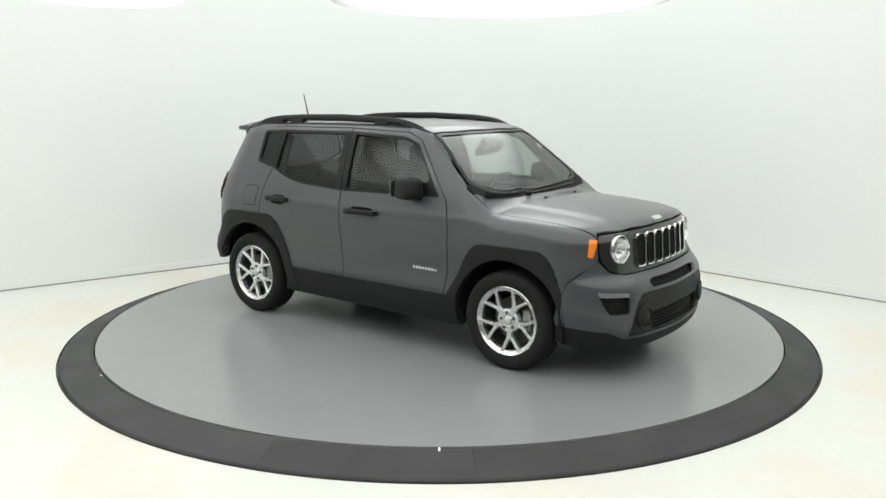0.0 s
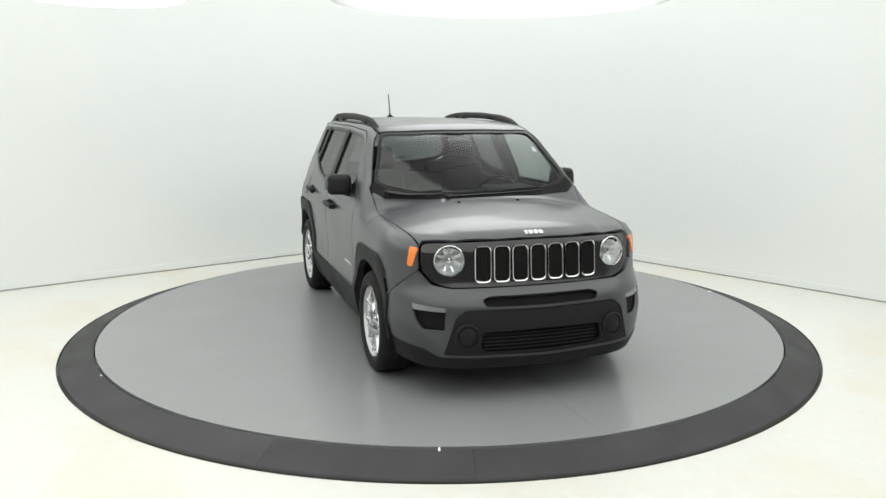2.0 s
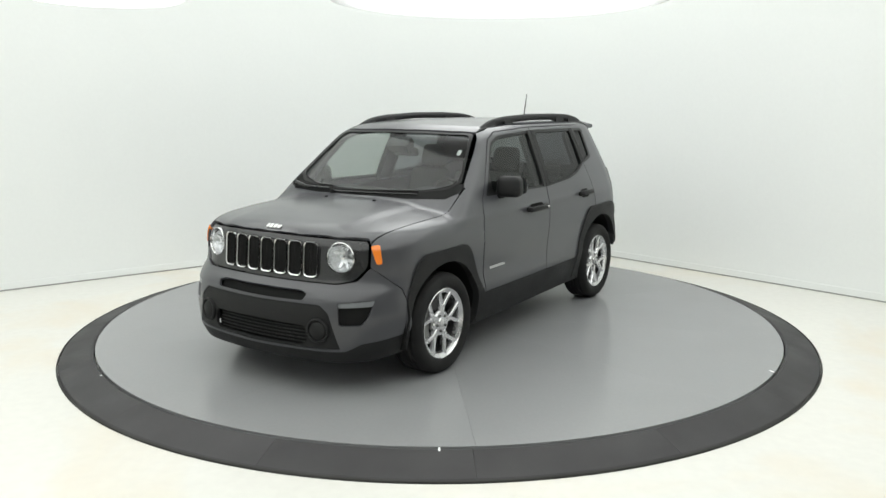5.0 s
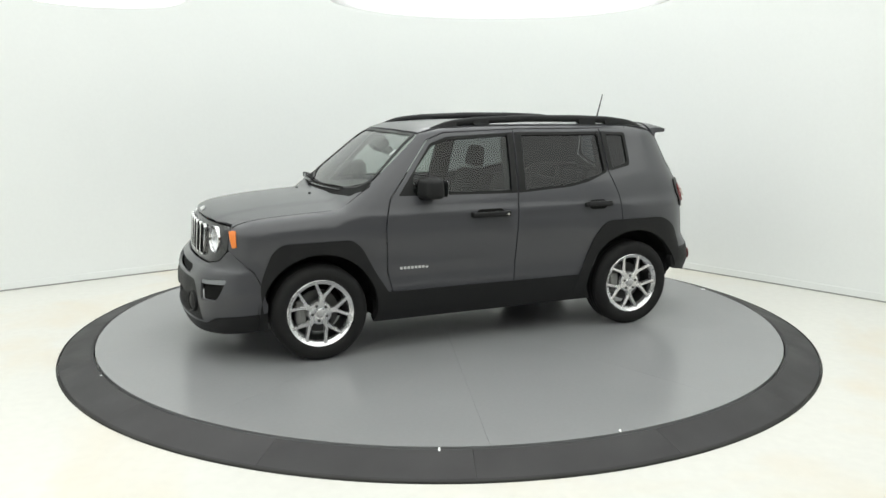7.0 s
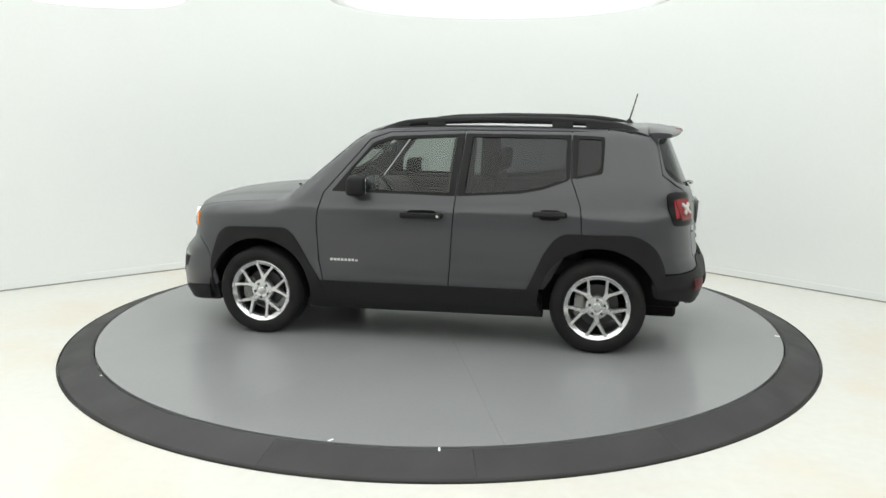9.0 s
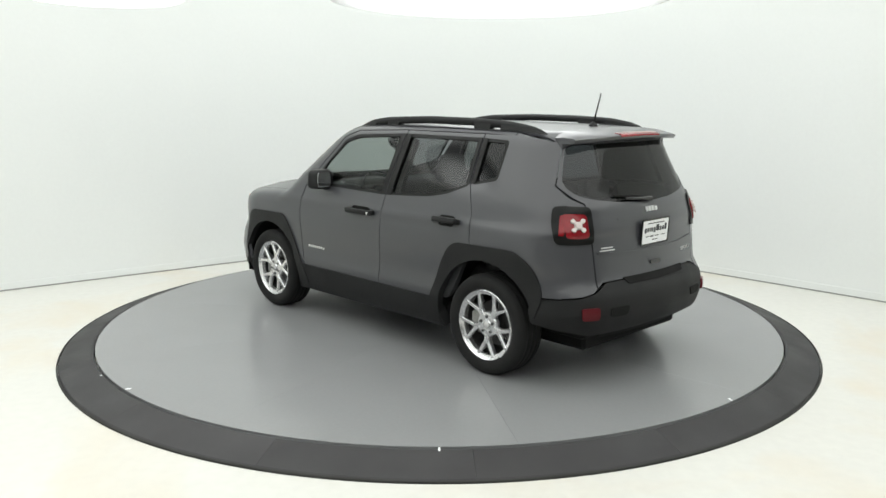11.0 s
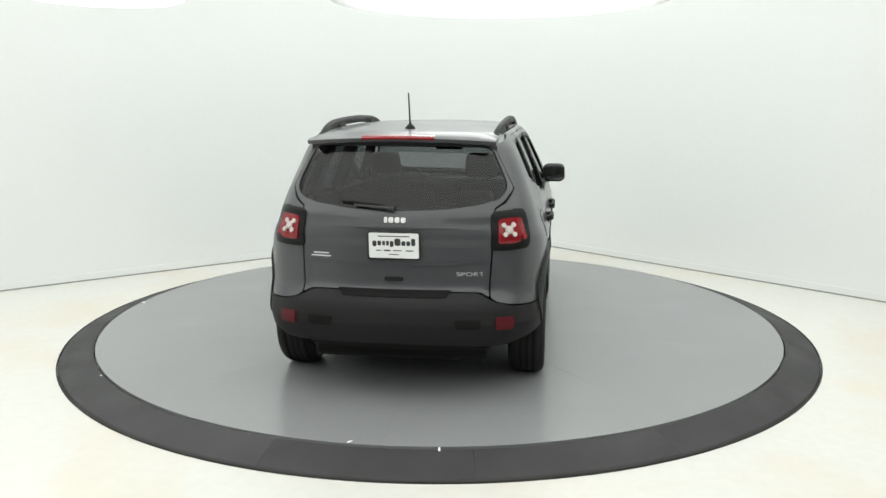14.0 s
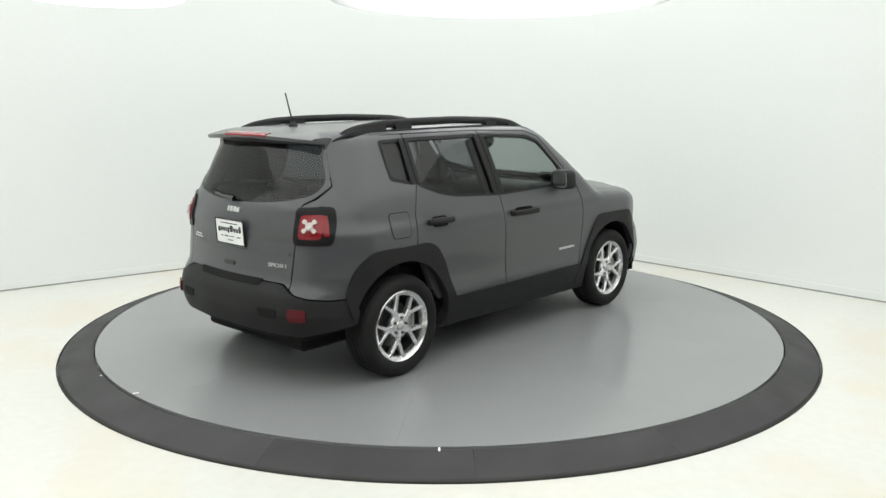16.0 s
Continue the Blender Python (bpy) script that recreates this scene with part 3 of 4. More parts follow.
    skin("windscreen", "top", sym(ws), GLASS_CLEAR, car, proud=-0.012, lip=0.004, r=0.03, label="clear windscreen glass").visible_shadow = False
    skin("roof", "top", sym([T(0.503, 0), T(0.488, 0.4), T(0.461, 0.600), T(0.3, 0.603), T(0, 0.605), T(-0.8, 0.605), T(-1.32, 0.595), T(-1.62, 0.58), T(-1.66, 0)]), PAINT, car, r=0.012)
    skin("body_side", "side", [T(0.893, 0.776), T(0.862, 0.758), T(0.466, 0.610), T(0.3, 0.612), T(0, 0.614), T(-0.8, 0.614), T(-1.318, 0.604), S(-1.318, 1.574), S(-1.05, 1.580), S(-0.3, 1.584), S(0.285, 1.565),
         S(0.428, 1.515), S(0.757, 1.124), S(0.772, 1.104)], PAINT, car, r=0.01, both=True)
    qw = [S(-1.092, 1.245), S(-1.088, 1.550), S(-1.298, 1.542), S(-1.292, 1.285)]
    skin("rear_quarter", "rear", [S(-1.324, 1.574), T(-1.324, 0.604), T(-1.60, 0.590), S(-1.639, 1.55), S(-1.700, 1.275), S(-1.794, 1.200), B(0.590, 1.163), B(0.583, 0.95), B(0.578, 0.652), B(0.612, 0.630),
         B(0.69, 0.612), S(-1.84, 0.600), S(-1.72, 0.600)] + arc(RX, 0.435, 141, 76) + [S(-1.172, 0.80), S(-1.163, 0.90), S(-1.148, 1.06), S(-1.098, 1.20), S(-1.076, 1.25), S(-1.067, 1.574)],
         PAINT, car, holes=[qw], r=0.006, hole_r=0.03, both=True)
    rg = [B(0, 1.532), B(0.5, 1.530), S(-1.668, 1.510), S(-1.724, 1.295), S(-1.80, 1.225), B(0.5, 1.190), B(0.3, 1.164), B(0, 1.152)]
    skin("tailgate", "rear", sym([B(0, 1.565), B(0.5, 1.560), S(-1.645, 1.545), S(-1.706, 1.280), S(-1.800, 1.208), B(0.580, 1.170), B(0.573, 0.95), B(0.568, 0.655), B(0.515, 0.683), B(0.3, 0.687), B(0, 0.688)]), PAINT, car,
         holes=[sym(rg)], r=0.012, hole_r=0.05)
    skin("rear_window", "rear", sym(rg), GLASS_DARK, car, proud=-0.006, lip=0.006, r=0.05, label="dark tinted rear window").visible_shadow = False
    bump = skin("rear_bumper", "rear", sym([B(0, 0.678), B(0.33, 0.678), B(0.5, 0.676), B(0.60, 0.625), B(0.69, 0.603), S(-1.845, 0.591), S(-1.715, 0.590), S(-1.655, 0.52), S(-1.672, 0.43), B(0.735, 0.385), B(0.66, 0.362), B(0.5, 0.360), B(0, 0.372)]),
                PLASTIC, car, r=0.02, lip=0.05, proud=0.003, step=0.03, label="black plastic rear bumper")
    # doors
    fd = [S(0.754, 1.113), S(0.789, 1.0), S(0.802, 0.91), S(0.794, 0.6), S(0.755, 0.43), S(-0.198, 0.43), S(-0.241, 1.05), S(-0.247, 1.10), S(-0.288, 1.578), S(0.28, 1.559), S(0.421, 1.509)]
    fh = [S(0.700, 1.128), S(0.408, 1.484), S(0.27, 1.532), S(-0.280, 1.556), S(-0.243, 1.112)]
    rd = [S(-0.206, 0.43), S(-0.249, 1.05), S(-0.255, 1.10), S(-0.296, 1.578), S(-1.060, 1.574), S(-1.069, 1.25), S(-1.091, 1.195), S(-1.141, 1.06), S(-1.156, 0.90), S(-1.165, 0.76)] + arc(RX, 0.435, 74, 12)
    rh = [S(-0.260, 1.112), S(-0.304, 1.556), S(-1.052, 1.551), S(-1.060, 1.238), S(-0.88, 1.172), S(-0.712, 1.140)]
    fg = [S(0.585, 1.147), S(0.560, 1.285), S(0.395, 1.468), S(0.262, 1.510), S(-0.237, 1.535), S(-0.203, 1.135)]
    rgl = [S(-0.310, 1.134), S(-0.346, 1.535), S(-1.030, 1.530), S(-1.038, 1.248), S(-0.87, 1.192), S(-0.71, 1.162)]
    qg = [S(-1.112, 1.268), S(-1.108, 1.530), S(-1.276, 1.522), S(-1.272, 1.308)]
    doors = []
    for name, out, hole, pane, glassy, tag in (("front_door", fd, fh, fg, GLASS_FRONT, "lightly tinted door glass"), ("rear_door", rd, rh, rgl, GLASS_DARK, "dark privacy glass")):
        for door, trim, w in zip(skin(name, "side", out, PAINT, car, holes=[hole], r=0.012, hole_r=0.02, both=True),
                                 skin("window_frame", "side", hole, BLACK_TRIM, car, holes=[pane], proud=-0.003, lip=0.014, r=0.02, hole_r=0.025, both=True, label="black window surround"),
                                 skin("window_pane", "side", hole, glassy, car, proud=-0.013, lip=0.004, r=0.02, both=True, label=tag)):
            trim.parent = door
            w.parent = door
            w.visible_shadow = False
            doors.append(door)
    for trim, w in zip(skin("quarter_window_frame", "side", qw, BLACK_TRIM, car, holes=[qg], proud=-0.003, lip=0.014, hole_r=0.025, both=True, label="black window surround"),
                       skin("quarter_window_pane", "side", qw, GLASS_DARK, car, proud=-0.013, lip=0.004, both=True, label="dark privacy glass")):
        w.visible_shadow = False
    # black pillar covers beside the door gaps
    for k, out in ((0, [S(-0.200, 1.116), S(-0.236, 1.553), S(-0.286, 1.555), S(-0.2445, 1.114)]), (2, [S(-0.258, 1.114), S(-0.2985, 1.555), S(-0.350, 1.553), S(-0.313, 1.116)]),
                   (2, [S(-1.036, 1.247), S(-1.031, 1.551), S(-1.0585, 1.551), S(-1.066, 1.250)])):
        for j, cover in enumerate(skin("pillar_cover", "side", out, BLACK_TRIM, car, proud=0.0035, lip=0.004, r=0.004, both=True, label="black pillar cover")):
            cover.parent = doors[k + j]
    skin("pillar_cover", "side", [S(-1.079, 1.250), S(-1.071, 1.551), S(-1.112, 1.548), S(-1.114, 1.262)], BLACK_TRIM, car, proud=0.0035, lip=0.004, r=0.004, both=True, label="black pillar cover")
    # wheel arch and sill cladding
    skin("front_arch_cladding", "side", [S(1.672, 0.33), S(1.70, 0.56), S(1.61, 0.785), S(1.54, 0.842), S(1.06, 0.846), S(0.99, 0.79), S(0.88, 0.585), S(0.77, 0.415), S(0.73, 0.262), S(0.875, 0.254)] + arc(FX, 0.415, 188, -2, 22),
         PLASTIC, car, proud=0.014, r=0.075, lip=0.05, both=True, label="black plastic wheel arch trim")
    skin("rear_arch_cladding", "side", [S(-0.73, 0.262), S(-0.76, 0.415), S(-0.80, 0.50), S(-0.90, 0.73), S(-0.975, 0.83), S(-1.04, 0.868), S(-1.55, 0.871), S(-1.675, 0.785), S(-1.755, 0.60), S(-1.70, 0.45)] + arc(RX, 0.432, 163, -9, 22) + [S(-0.87, 0.256)],
         PLASTIC, car, proud=0.014, r=0.075, lip=0.05, both=True, label="black plastic wheel arch trim")
    skin("sill_cladding", "side", [S(-0.90, 0.250), S(-0.80, 0.452), S(0.80, 0.452), S(0.90, 0.236)], PLASTIC, car, proud=0.011, lip=0.07, r=0.01, both=True, label="black plastic sill trim")
    gap = skin("fuel_door_gap", "rear", [S(-1.200, 1.090), S(-1.380, 1.090), S(-1.377, 0.925), S(-1.210, 0.925)], DARK, car, proud=0.0012, lip=0.002, r=0.035, step=0.03, both=True)
    bpy.data.objects.remove(gap[0])
    for a in skin("fuel_door", "rear", [S(-1.205, 1.085), S(-1.375, 1.085), S(-1.372, 0.93), S(-1.215, 0.93)], PAINT, car, proud=0.0028, lip=0.003, r=0.03, step=0.03, both=True)[:1]:
        bpy.data.objects.remove(a)
    return doors


def build_wheel(car, x, side, spin, first=None):
    """A wheel facing +y in its own space, rolled on by spin degrees."""
    m = pose(x, side * 0.772, 0.3375, 0, 0, 0 if side > 0 else 180) @ pose(0, 0, 0, 0, spin, 0)
    if first:
        return copy_thing(first, m)
    disc = lathe([(0.001, 0.02), (0.075, 0.025), (0.08, 0.0), (0.15, 0.0), (0.15, -0.022), (0.001, -0.022)], 48)
    wheel = part("wheel", disc, STEEL, car, "silver ten-spoke alloy wheel with black tyre", smooth=True, m=m)
    R = 0.340
    prof = [(0.232, 0.085), (0.240, 0.100), (0.262, 0.113), (0.295, 0.117), (0.318, 0.108), (0.332, 0.092)]
    for a, b in ((0.075, 0.045), (0.035, 0.0), (0.0, -0.04), (-0.045, -0.08)):
        prof += [(R - 0.002, a), (R, a - 0.004), (R, b + 0.006), (R - 0.002, b + 0.003), (R - 0.009, b + 0.001)]
    prof += [(0.330, -0.095), (0.300, -0.115), (0.25, -0.105), (0.225, -0.09)]
    part("tyre", lathe(prof, 72), RUBBER, wheel, "black rubber road tyre", smooth=True)
    rim = lathe([(0.203, 0.050), (0.207, 0.082), (0.219, 0.088), (0.226, 0.093), (0.235, 0.101), (0.239, 0.098), (0.232, 0.088), (0.222, 0.07), (0.212, 0.045)], 72, closed=True)
    # Barrel is coloured darker than the rim, for shade behind the spokes.
    part("barrel", lathe([(0.204, 0.055), (0.201, 0.0), (0.201, -0.09), (0.222, -0.095), (0.222, 0.06)], 64, closed=True), STEEL, wheel, "inner wheel barrel coloured dark for the shade behind the spokes", smooth=True)
    hub = lathe([(0.001, 0.080), (0.030, 0.080), (0.034, 0.074), (0.066, 0.078), (0.080, 0.075), (0.088, 0.064), (0.090, 0.045), (0.04, 0.03), (0.001, 0.03)], 60)
    merge(rim, hub)
    for k in range(5):
        for s in (-1, 1):
            bm = bmesh.new()
            mid = radians(73 + 72 * k)
            rows = []
            for j in range(7):
                f = j / 6
                d = 0.068 + (0.215 - 0.068) * f
                off = s * max(0.007, 0.620 * (d - 0.100))
                half = 0.0165 - 0.0050 * f + (0.006 if f > 0.95 else 0)
                top = 0.080 + 0.010 * f - 0.003 * math.sin(math.pi * f)
                c, q = math.cos(mid + math.atan2(off, d)), math.sin(mid + math.atan2(off, d))
                r = math.hypot(d, off)
                tx, tz = -math.sin(mid + s * 0.50), math.cos(mid + s * 0.50)
                row = []
                for o, h in ((-half, top - 0.034), (-half, top - 0.006), (-half * 0.68, top), (half * 0.68, top), (half, top - 0.006), (half, top - 0.034)):
                    row.append(bm.verts.new((r * c + tx * o, h, r * q + tz * o)))
                rows.append(row)
            for a, b in zip(rows, rows[1:]):
                for j in range(6):
                    bm.faces.new((a[j], a[(j + 1) % 6], b[(j + 1) % 6], b[j]))
            bm.faces.new(rows[0])
            bm.faces.new(rows[-1][::-1])
            merge(rim, bm)
    part("rim", rim, ALLOY, wheel, "silver alloy rim with paired spokes", smooth=True)
    for k in range(5):
        a = radians(73 + 72 * k + 36)
        part("lug_nut", lathe([(0.001, 0.082), (0.008, 0.082), (0.0105, 0.077), (0.0115, 0.055), (0.014, 0.055)], 10), STEEL, wheel, m=pose(0.055 * math.cos(a), 0.003, 0.055 * math.sin(a)))
    part("center_cap", lathe([(0.001, 0.091), (0.020, 0.090), (0.027, 0.086), (0.028, 0.078)], 32), SILVER, wheel, "round silver centre cap", smooth=True)
    return wheel


def build_lamps(car):
    for s in (1, -1):
        p = N(0.543, 0.853)
        m = pose(p[0] - 0.026, s * p[1], p[2], 0, -3, s * 11)
        lamp = part("headlight", lathe([(0.001, -0.075), (0.03, -0.072), (0.06, -0.055), (0.083, -0.02), (0.090, 0.004)], 48, "x"), LAMP_INNER, car, "round clear headlight with chrome bezel", smooth=True, m=m)
        part("bezel", lathe([(0.087, -0.02), (0.088, 0.010), (0.091, 0.014), (0.095, 0.010), (0.096, -0.02)], 56, "x"), CHROME, lamp, "thin bright ring", smooth=True)
        part("bulb_shield", lathe([(0.001, -0.01), (0.016, -0.014), (0.019, -0.03), (0.019, -0.07)], 24, "x"), CHROME, lamp, smooth=True)
        for k in range(8):
            a = radians(22 + 45 * k)
            part("reflector_facet", block(0.02, 0.018, 0.042, 0.003, 1, pose(-0.042, 0, 0.058, 0, 28, 0)), LAMP_INNER, lamp, m=pose(0, 0, 0, math.degrees(a)))
        lens = part("lens", lathe([(0.001, 0.022), (0.04, 0.019), (0.07, 0.012), (0.088, 0.004)], 48, "x"), GLASS_LENS, lamp, "clear lens", smooth=True)
        lens.visible_shadow = False
    for a in skin("side_marker", "front", [S(1.860, 0.928), S(1.820, 0.934), S(1.824, 0.822), S(1.850, 0.816)], AMBER, car, proud=0.006, r=0.012, both=True, label="amber side marker lamp"):
        pass
    for a in skin("fog_pocket", "front", [N(0.598, 0.60), N(0.776, 0.608), N(0.760, 0.505), N(0.730, 0.453), N(0.610, 0.453)], DARK, car, proud=-0.030, lip=0.002, both=True, label="dark bumper pocket"):
        pass
    for a in skin("running_light", "front", [N(0.603, 0.594), N(0.775, 0.606), N(0.772, 0.572), N(0.603, 0.566)], DRL, car, proud=-0.004, lip=0.02, r=0.008, both=True, label="slim silver running light"):
        pass
    for s in (1, -1):
        p = N(0.482, 0.420)
        fog = part("fog_cover", lathe([(0.001, 0.012), (0.045, 0.010), (0.056, 0.004), (0.060, -0.01)], 32, "z"), PLASTIC, car, "round black blanking cover", smooth=True, m=seat_on(p, right=s < 0))
        part("cover_ring", lathe([(0.060, 0.002), (0.063, 0.009), (0.070, 0.010), (0.076, 0.005), (0.078, -0.012)], 40, "z"), PLASTIC, fog, "raised black collar", smooth=True)
    # tail lamps
    bez = [B(0.560, 1.150), B(0.68, 1.155), S(-1.795, 1.160), S(-1.728, 1.155), S(-1.745, 1.05), S(-1.785, 0.930), B(0.70, 0.925), B(0.565, 0.925)]
    red = [B(0.602, 1.108), B(0.68, 1.112), B(0.726, 1.110), B(0.732, 0.974), B(0.70, 0.969), B(0.604, 0.969)]
    skin("side_lens", "rear", [S(-1.808, 1.105), S(-1.778, 1.105), S(-1.797, 0.985), S(-1.822, 0.985)], RED, car, proud=0.0145, r=0.008, lip=0.01, both=True, label="small red side lens")
    for s, b, l in zip((1, -1), skin("tail_lamp", "rear", bez, BLACK_TRIM, car, proud=0.011, r=0.035, lip=0.03, both=True, label="square tail lamp in black bezel"),
                       skin("red_lens", "rear", red, RED, car, proud=0.017, r=0.025, lip=0.02, both=True, label="deep red lens")):
        l.parent = b
        for k in range(2):
            bm = plate(round_rect(0.092, 0.017, 0.008), 0.009, 0.003)
            for q in (-0.043, 0.043):
                merge(bm, plate([(a + q, b) for a, b in round_rect(0.026, 0.028, 0.010)], 0.010, 0.003))
            part("lamp_bar", bm, CLEAR_X, b, "pale frosted bar", m=seat_on(B(0.664, 1.040), 42 if k else -42, 0.016 + 0.002 * k, s < 0))
        part("lamp_boss", lathe([(0.001, 0.014), (0.018, 0.013), (0.025, 0.006), (0.026, 0.0)], 24, "z"), CLEAR_X, b, m=seat_on(B(0.664, 1.040), 0, 0.018, s < 0), smooth=True)
    skin("rear_reflector", "rear", [B(0.604, 0.543), B(0.706, 0.541), B(0.704, 0.470), B(0.604, 0.470)], RED_PLAIN, car, proud=0.016, step=0.02, r=0.015, both=True, label="dull red bumper reflector")
    # Raised dark patches paint the shade of two bumper recesses.
    skin("recess_shade", "rear", [B(0.36, 0.53), B(0.52, 0.53), B(0.52, 0.475), B(0.38, 0.475)], DARK, car, proud=0.010, step=0.025, lip=0.006, r=0.02, both=True, label="dark raised patch painting the shade of a bumper recess")
    skin("bumper_step", "rear", sym([B(0, 0.694), B(0.345, 0.694), B(0.315, 0.652), B(0, 0.650)]), DARK, car, proud=0.009, step=0.03, lip=0.01, r=0.01, label="dark step pad on the bumper")
    skin("bumper_skirt", "rear", sym([B(0, 0.378), B(0.52, 0.362), B(0.50, 0.295), B(0, 0.295)]), DARK, car, proud=-0.03, r=0.01, label="dark lower skirt")


def letter_bars(name, parent, m, widths, h, gap, mat, depth=0.006, label=""):
    """Plain raised blocks in place of a maker's lettering."""
    total = sum(widths) + gap * (len(widths) - 1)
    x = -total / 2
    for w in widths:
        part(name, plate([(a + x + w / 2, b) for a, b in round_rect(w, h, min(w, h) * 0.3, 3)], depth, 0.0015), mat, parent, label, m=m)
        x += w + gap


def word(name, text, size, mat, parent, m, stretch=1.0):
    cu = bpy.data.curves.new(name, "FONT")
    cu.body, cu.size, cu.extrude, cu.align_x, cu.align_y = text, size, 0.002, "CENTER", "CENTER"
    tmp = new(name + "_tmp", cu)
    bpy.context.view_layer.update()
    me = bpy.data.meshes.new_from_object(tmp.evaluated_get(bpy.context.evaluated_depsgraph_get()))
    bpy.data.objects.remove(tmp)
    for v in me.vertices:
        v.co.x *= stretch
    me.materials.clear()
    ob = link(name, me, mat, parent, "silver raised letters", m=m)
    return ob


def build_details(car, doors):
    # seven grille openings
    for k in range(7):
        y = (k - 3) * 0.1167
        m = seat_on(N(y, 0.832), 0, -0.012)
        outer, inner = round_rect(0.104, 0.222, 0.032), round_rect(0.091, 0.208, 0.027)
        slot = part("grille_slot", plate(round_rect(0.091, 0.208, 0.027), 0.004), DARK, car, "tall dark grille opening with bright rim", m=m)
        part("slot_rim", ring_plate(outer, inner, 0.020), CHROME, slot, "satin chrome rim")
        for j in range(3):
            part("slot_bar", block(0.004, 0.19, 0.004, 0.0), DARK, slot, m=pose((j - 1) * 0.024, 0, 0.006))
    letter_bars("hood_badge", car, seat_on(N(-0.0, 1.003), 0, 0.0), (0.020, 0.028, 0.028, 0.028), 0.036, 0.006, SILVER, label="bright badge block")
    letter_bars("tailgate_badge", car, seat_on(B(0.0, 1.102), 0, 0.0), (0.020, 0.030, 0.030, 0.030), 0.034, 0.007, SILVER, label="bright badge block")
    for s in (1, -1):
        letter_bars("door_badge", doors[0] if s > 0 else doors[1], seat_on(S(0.597, 0.616), 0, 0.0, s < 0), (0.021,) * 8, 0.020, 0.007, SILVER, 0.003, label="small silver badge block")
    word("tailgate_lettering", "SPORT", 0.033, SILVER, car, seat_on(B(-0.452, 0.787), 0, 0.001), 1.7)
    letter_bars("tailgate_sticker", car, seat_on(B(0.458, 0.893), 0, 0.0), (0.10,), 0.008, 0.0, SILVER, 0.001, "small silver emblem bar")
    letter_bars("tailgate_sticker", car, seat_on(B(0.458, 0.876), 0, 0.0), (0.13,), 0.008, 0.0, SILVER, 0.001, "small silver emblem bar")
    letter_bars("tailgate_sticker", car, seat_on(B(0.458, 0.860), 0, 0.0), (0.07,), 0.008, 0.0, SILVER, 0.001, "small silver emblem bar")
    # dealer plate
    m = seat_on(B(0.0, 0.957), 0, 0.014)
    pl = part("license_plate", plate(round_rect(0.305, 0.158, 0.012), 0.005, 0.001), WHITE_PLATE, car, "white dealer plate with dark printed bars", m=m)
    part("plate_frame", ring_plate(round_rect(0.318, 0.172, 0.015), round_rect(0.300, 0.153, 0.010), 0.008), GLOSS_BLACK, pl, "thin black plate frame")
    x = -0.128
    for k, (w, h) in enumerate(((0.024, 0.034), (0.023, 0.028), (0.017, 0.028), (0.017, 0.028), (0.022, 0.036), (0.036, 0.044), (0.023, 0.028), (0.023, 0.028), (0.024, 0.044))):
        y = 0.014 + (h - 0.028) * (-0.5 if k in (0, 4) else 0.5)
        part("printed_bar", plate([(a + x + w / 2, b + y) for a, b in round_rect(w, h, w * 0.35, 3)], 0.0062), INK, pl)
        x += w + 0.006
    for x, y, w, h in ((0, 0.056, 0.19, 0.006), (-0.09, -0.030, 0.03, 0.006), (-0.04, -0.030, 0.04, 0.009), (0.02, -0.030, 0.05, 0.005), (0.095, -0.030, 0.045, 0.006), (0, -0.054, 0.06, 0.005)):
        part("printed_bar", plate([(a + x, b + y) for a, b in round_rect(w, h, h * 0.3, 2)], 0.0062), INK, pl)
    part("tailgate_switch", plate(round_rect(0.115, 0.026, 0.012), 0.010, 0.003), GLOSS_BLACK, car, "black tailgate switch", m=seat_on(B(0.0, 0.757), 0, 0.0))
    skin("tailgate_crease", "rear", sym([B(0, 0.852), B(0.3, 0.852), B(0.54, 0.872), B(0.545, 0.860), B(0.3, 0.836), B(0, 0.834)]), PAINT, car, proud=0.009, lip=0.014, r=0.004, label="raised swage across the tailgate")
    skin("plate_lamp_strip", "rear", sym([B(0, 1.062), B(0.36, 1.066), B(0.36, 1.056), B(0, 1.050)]), PAINT, car, proud=0.006, lip=0.01, r=0.003)
    # door handles, each over a dark plate that paints its recess's shade
    for xs, z, idx, key in (((0.176, -0.185), 0.972, 0, True), ((-0.805, -1.065), 0.998, 2, False)):
        xm, L = sum(xs) / 2, xs[0] - xs[1]
        for s in (1, -1):
            door = doors[idx] if s > 0 else doors[idx + 1]
            m = seat_on(S(xm, z), 0, 0.0, s < 0)
            bm = block(L * 0.86, 0.040, 0.026, 0.011, 3, pose(0, 0, 0.032))
            merge(bm, block(0.045, 0.038, 0.045, 0.010, 2, pose(-L * 0.38, 0, 0.014)))
            merge(bm, block(0.045, 0.038, 0.045, 0.010, 2, pose(L * 0.38, 0, 0.014)))
            part("handle", bm, PLASTIC, door, "black door handle", smooth=True, m=m)
            part("handle_shade", plate(round_rect(L * 0.62, 0.075, 0.035), 0.0025), DARK, door, "dark plate painting the shade of the handle recess", m=m)
            if key and s > 0:
                part("lock_barrel", lathe([(0.001, 0.050), (0.010, 0.050), (0.012, 0.04)], 16, "z"), CHROME, door, "bright lock barrel", m=m @ pose(-L * 0.35 if s < 0 else L * 0.35, 0, 0))
    # door mirrors
    for s in (1, -1):
        door = doors[0] if s > 0 else doors[1]
        bm = block(0.155, 0.185, 0.150, 0.040, 4, pose(0.478, s * 0.912, 1.182, 0, 0, s * 12), taper=(0.86, 0.94))
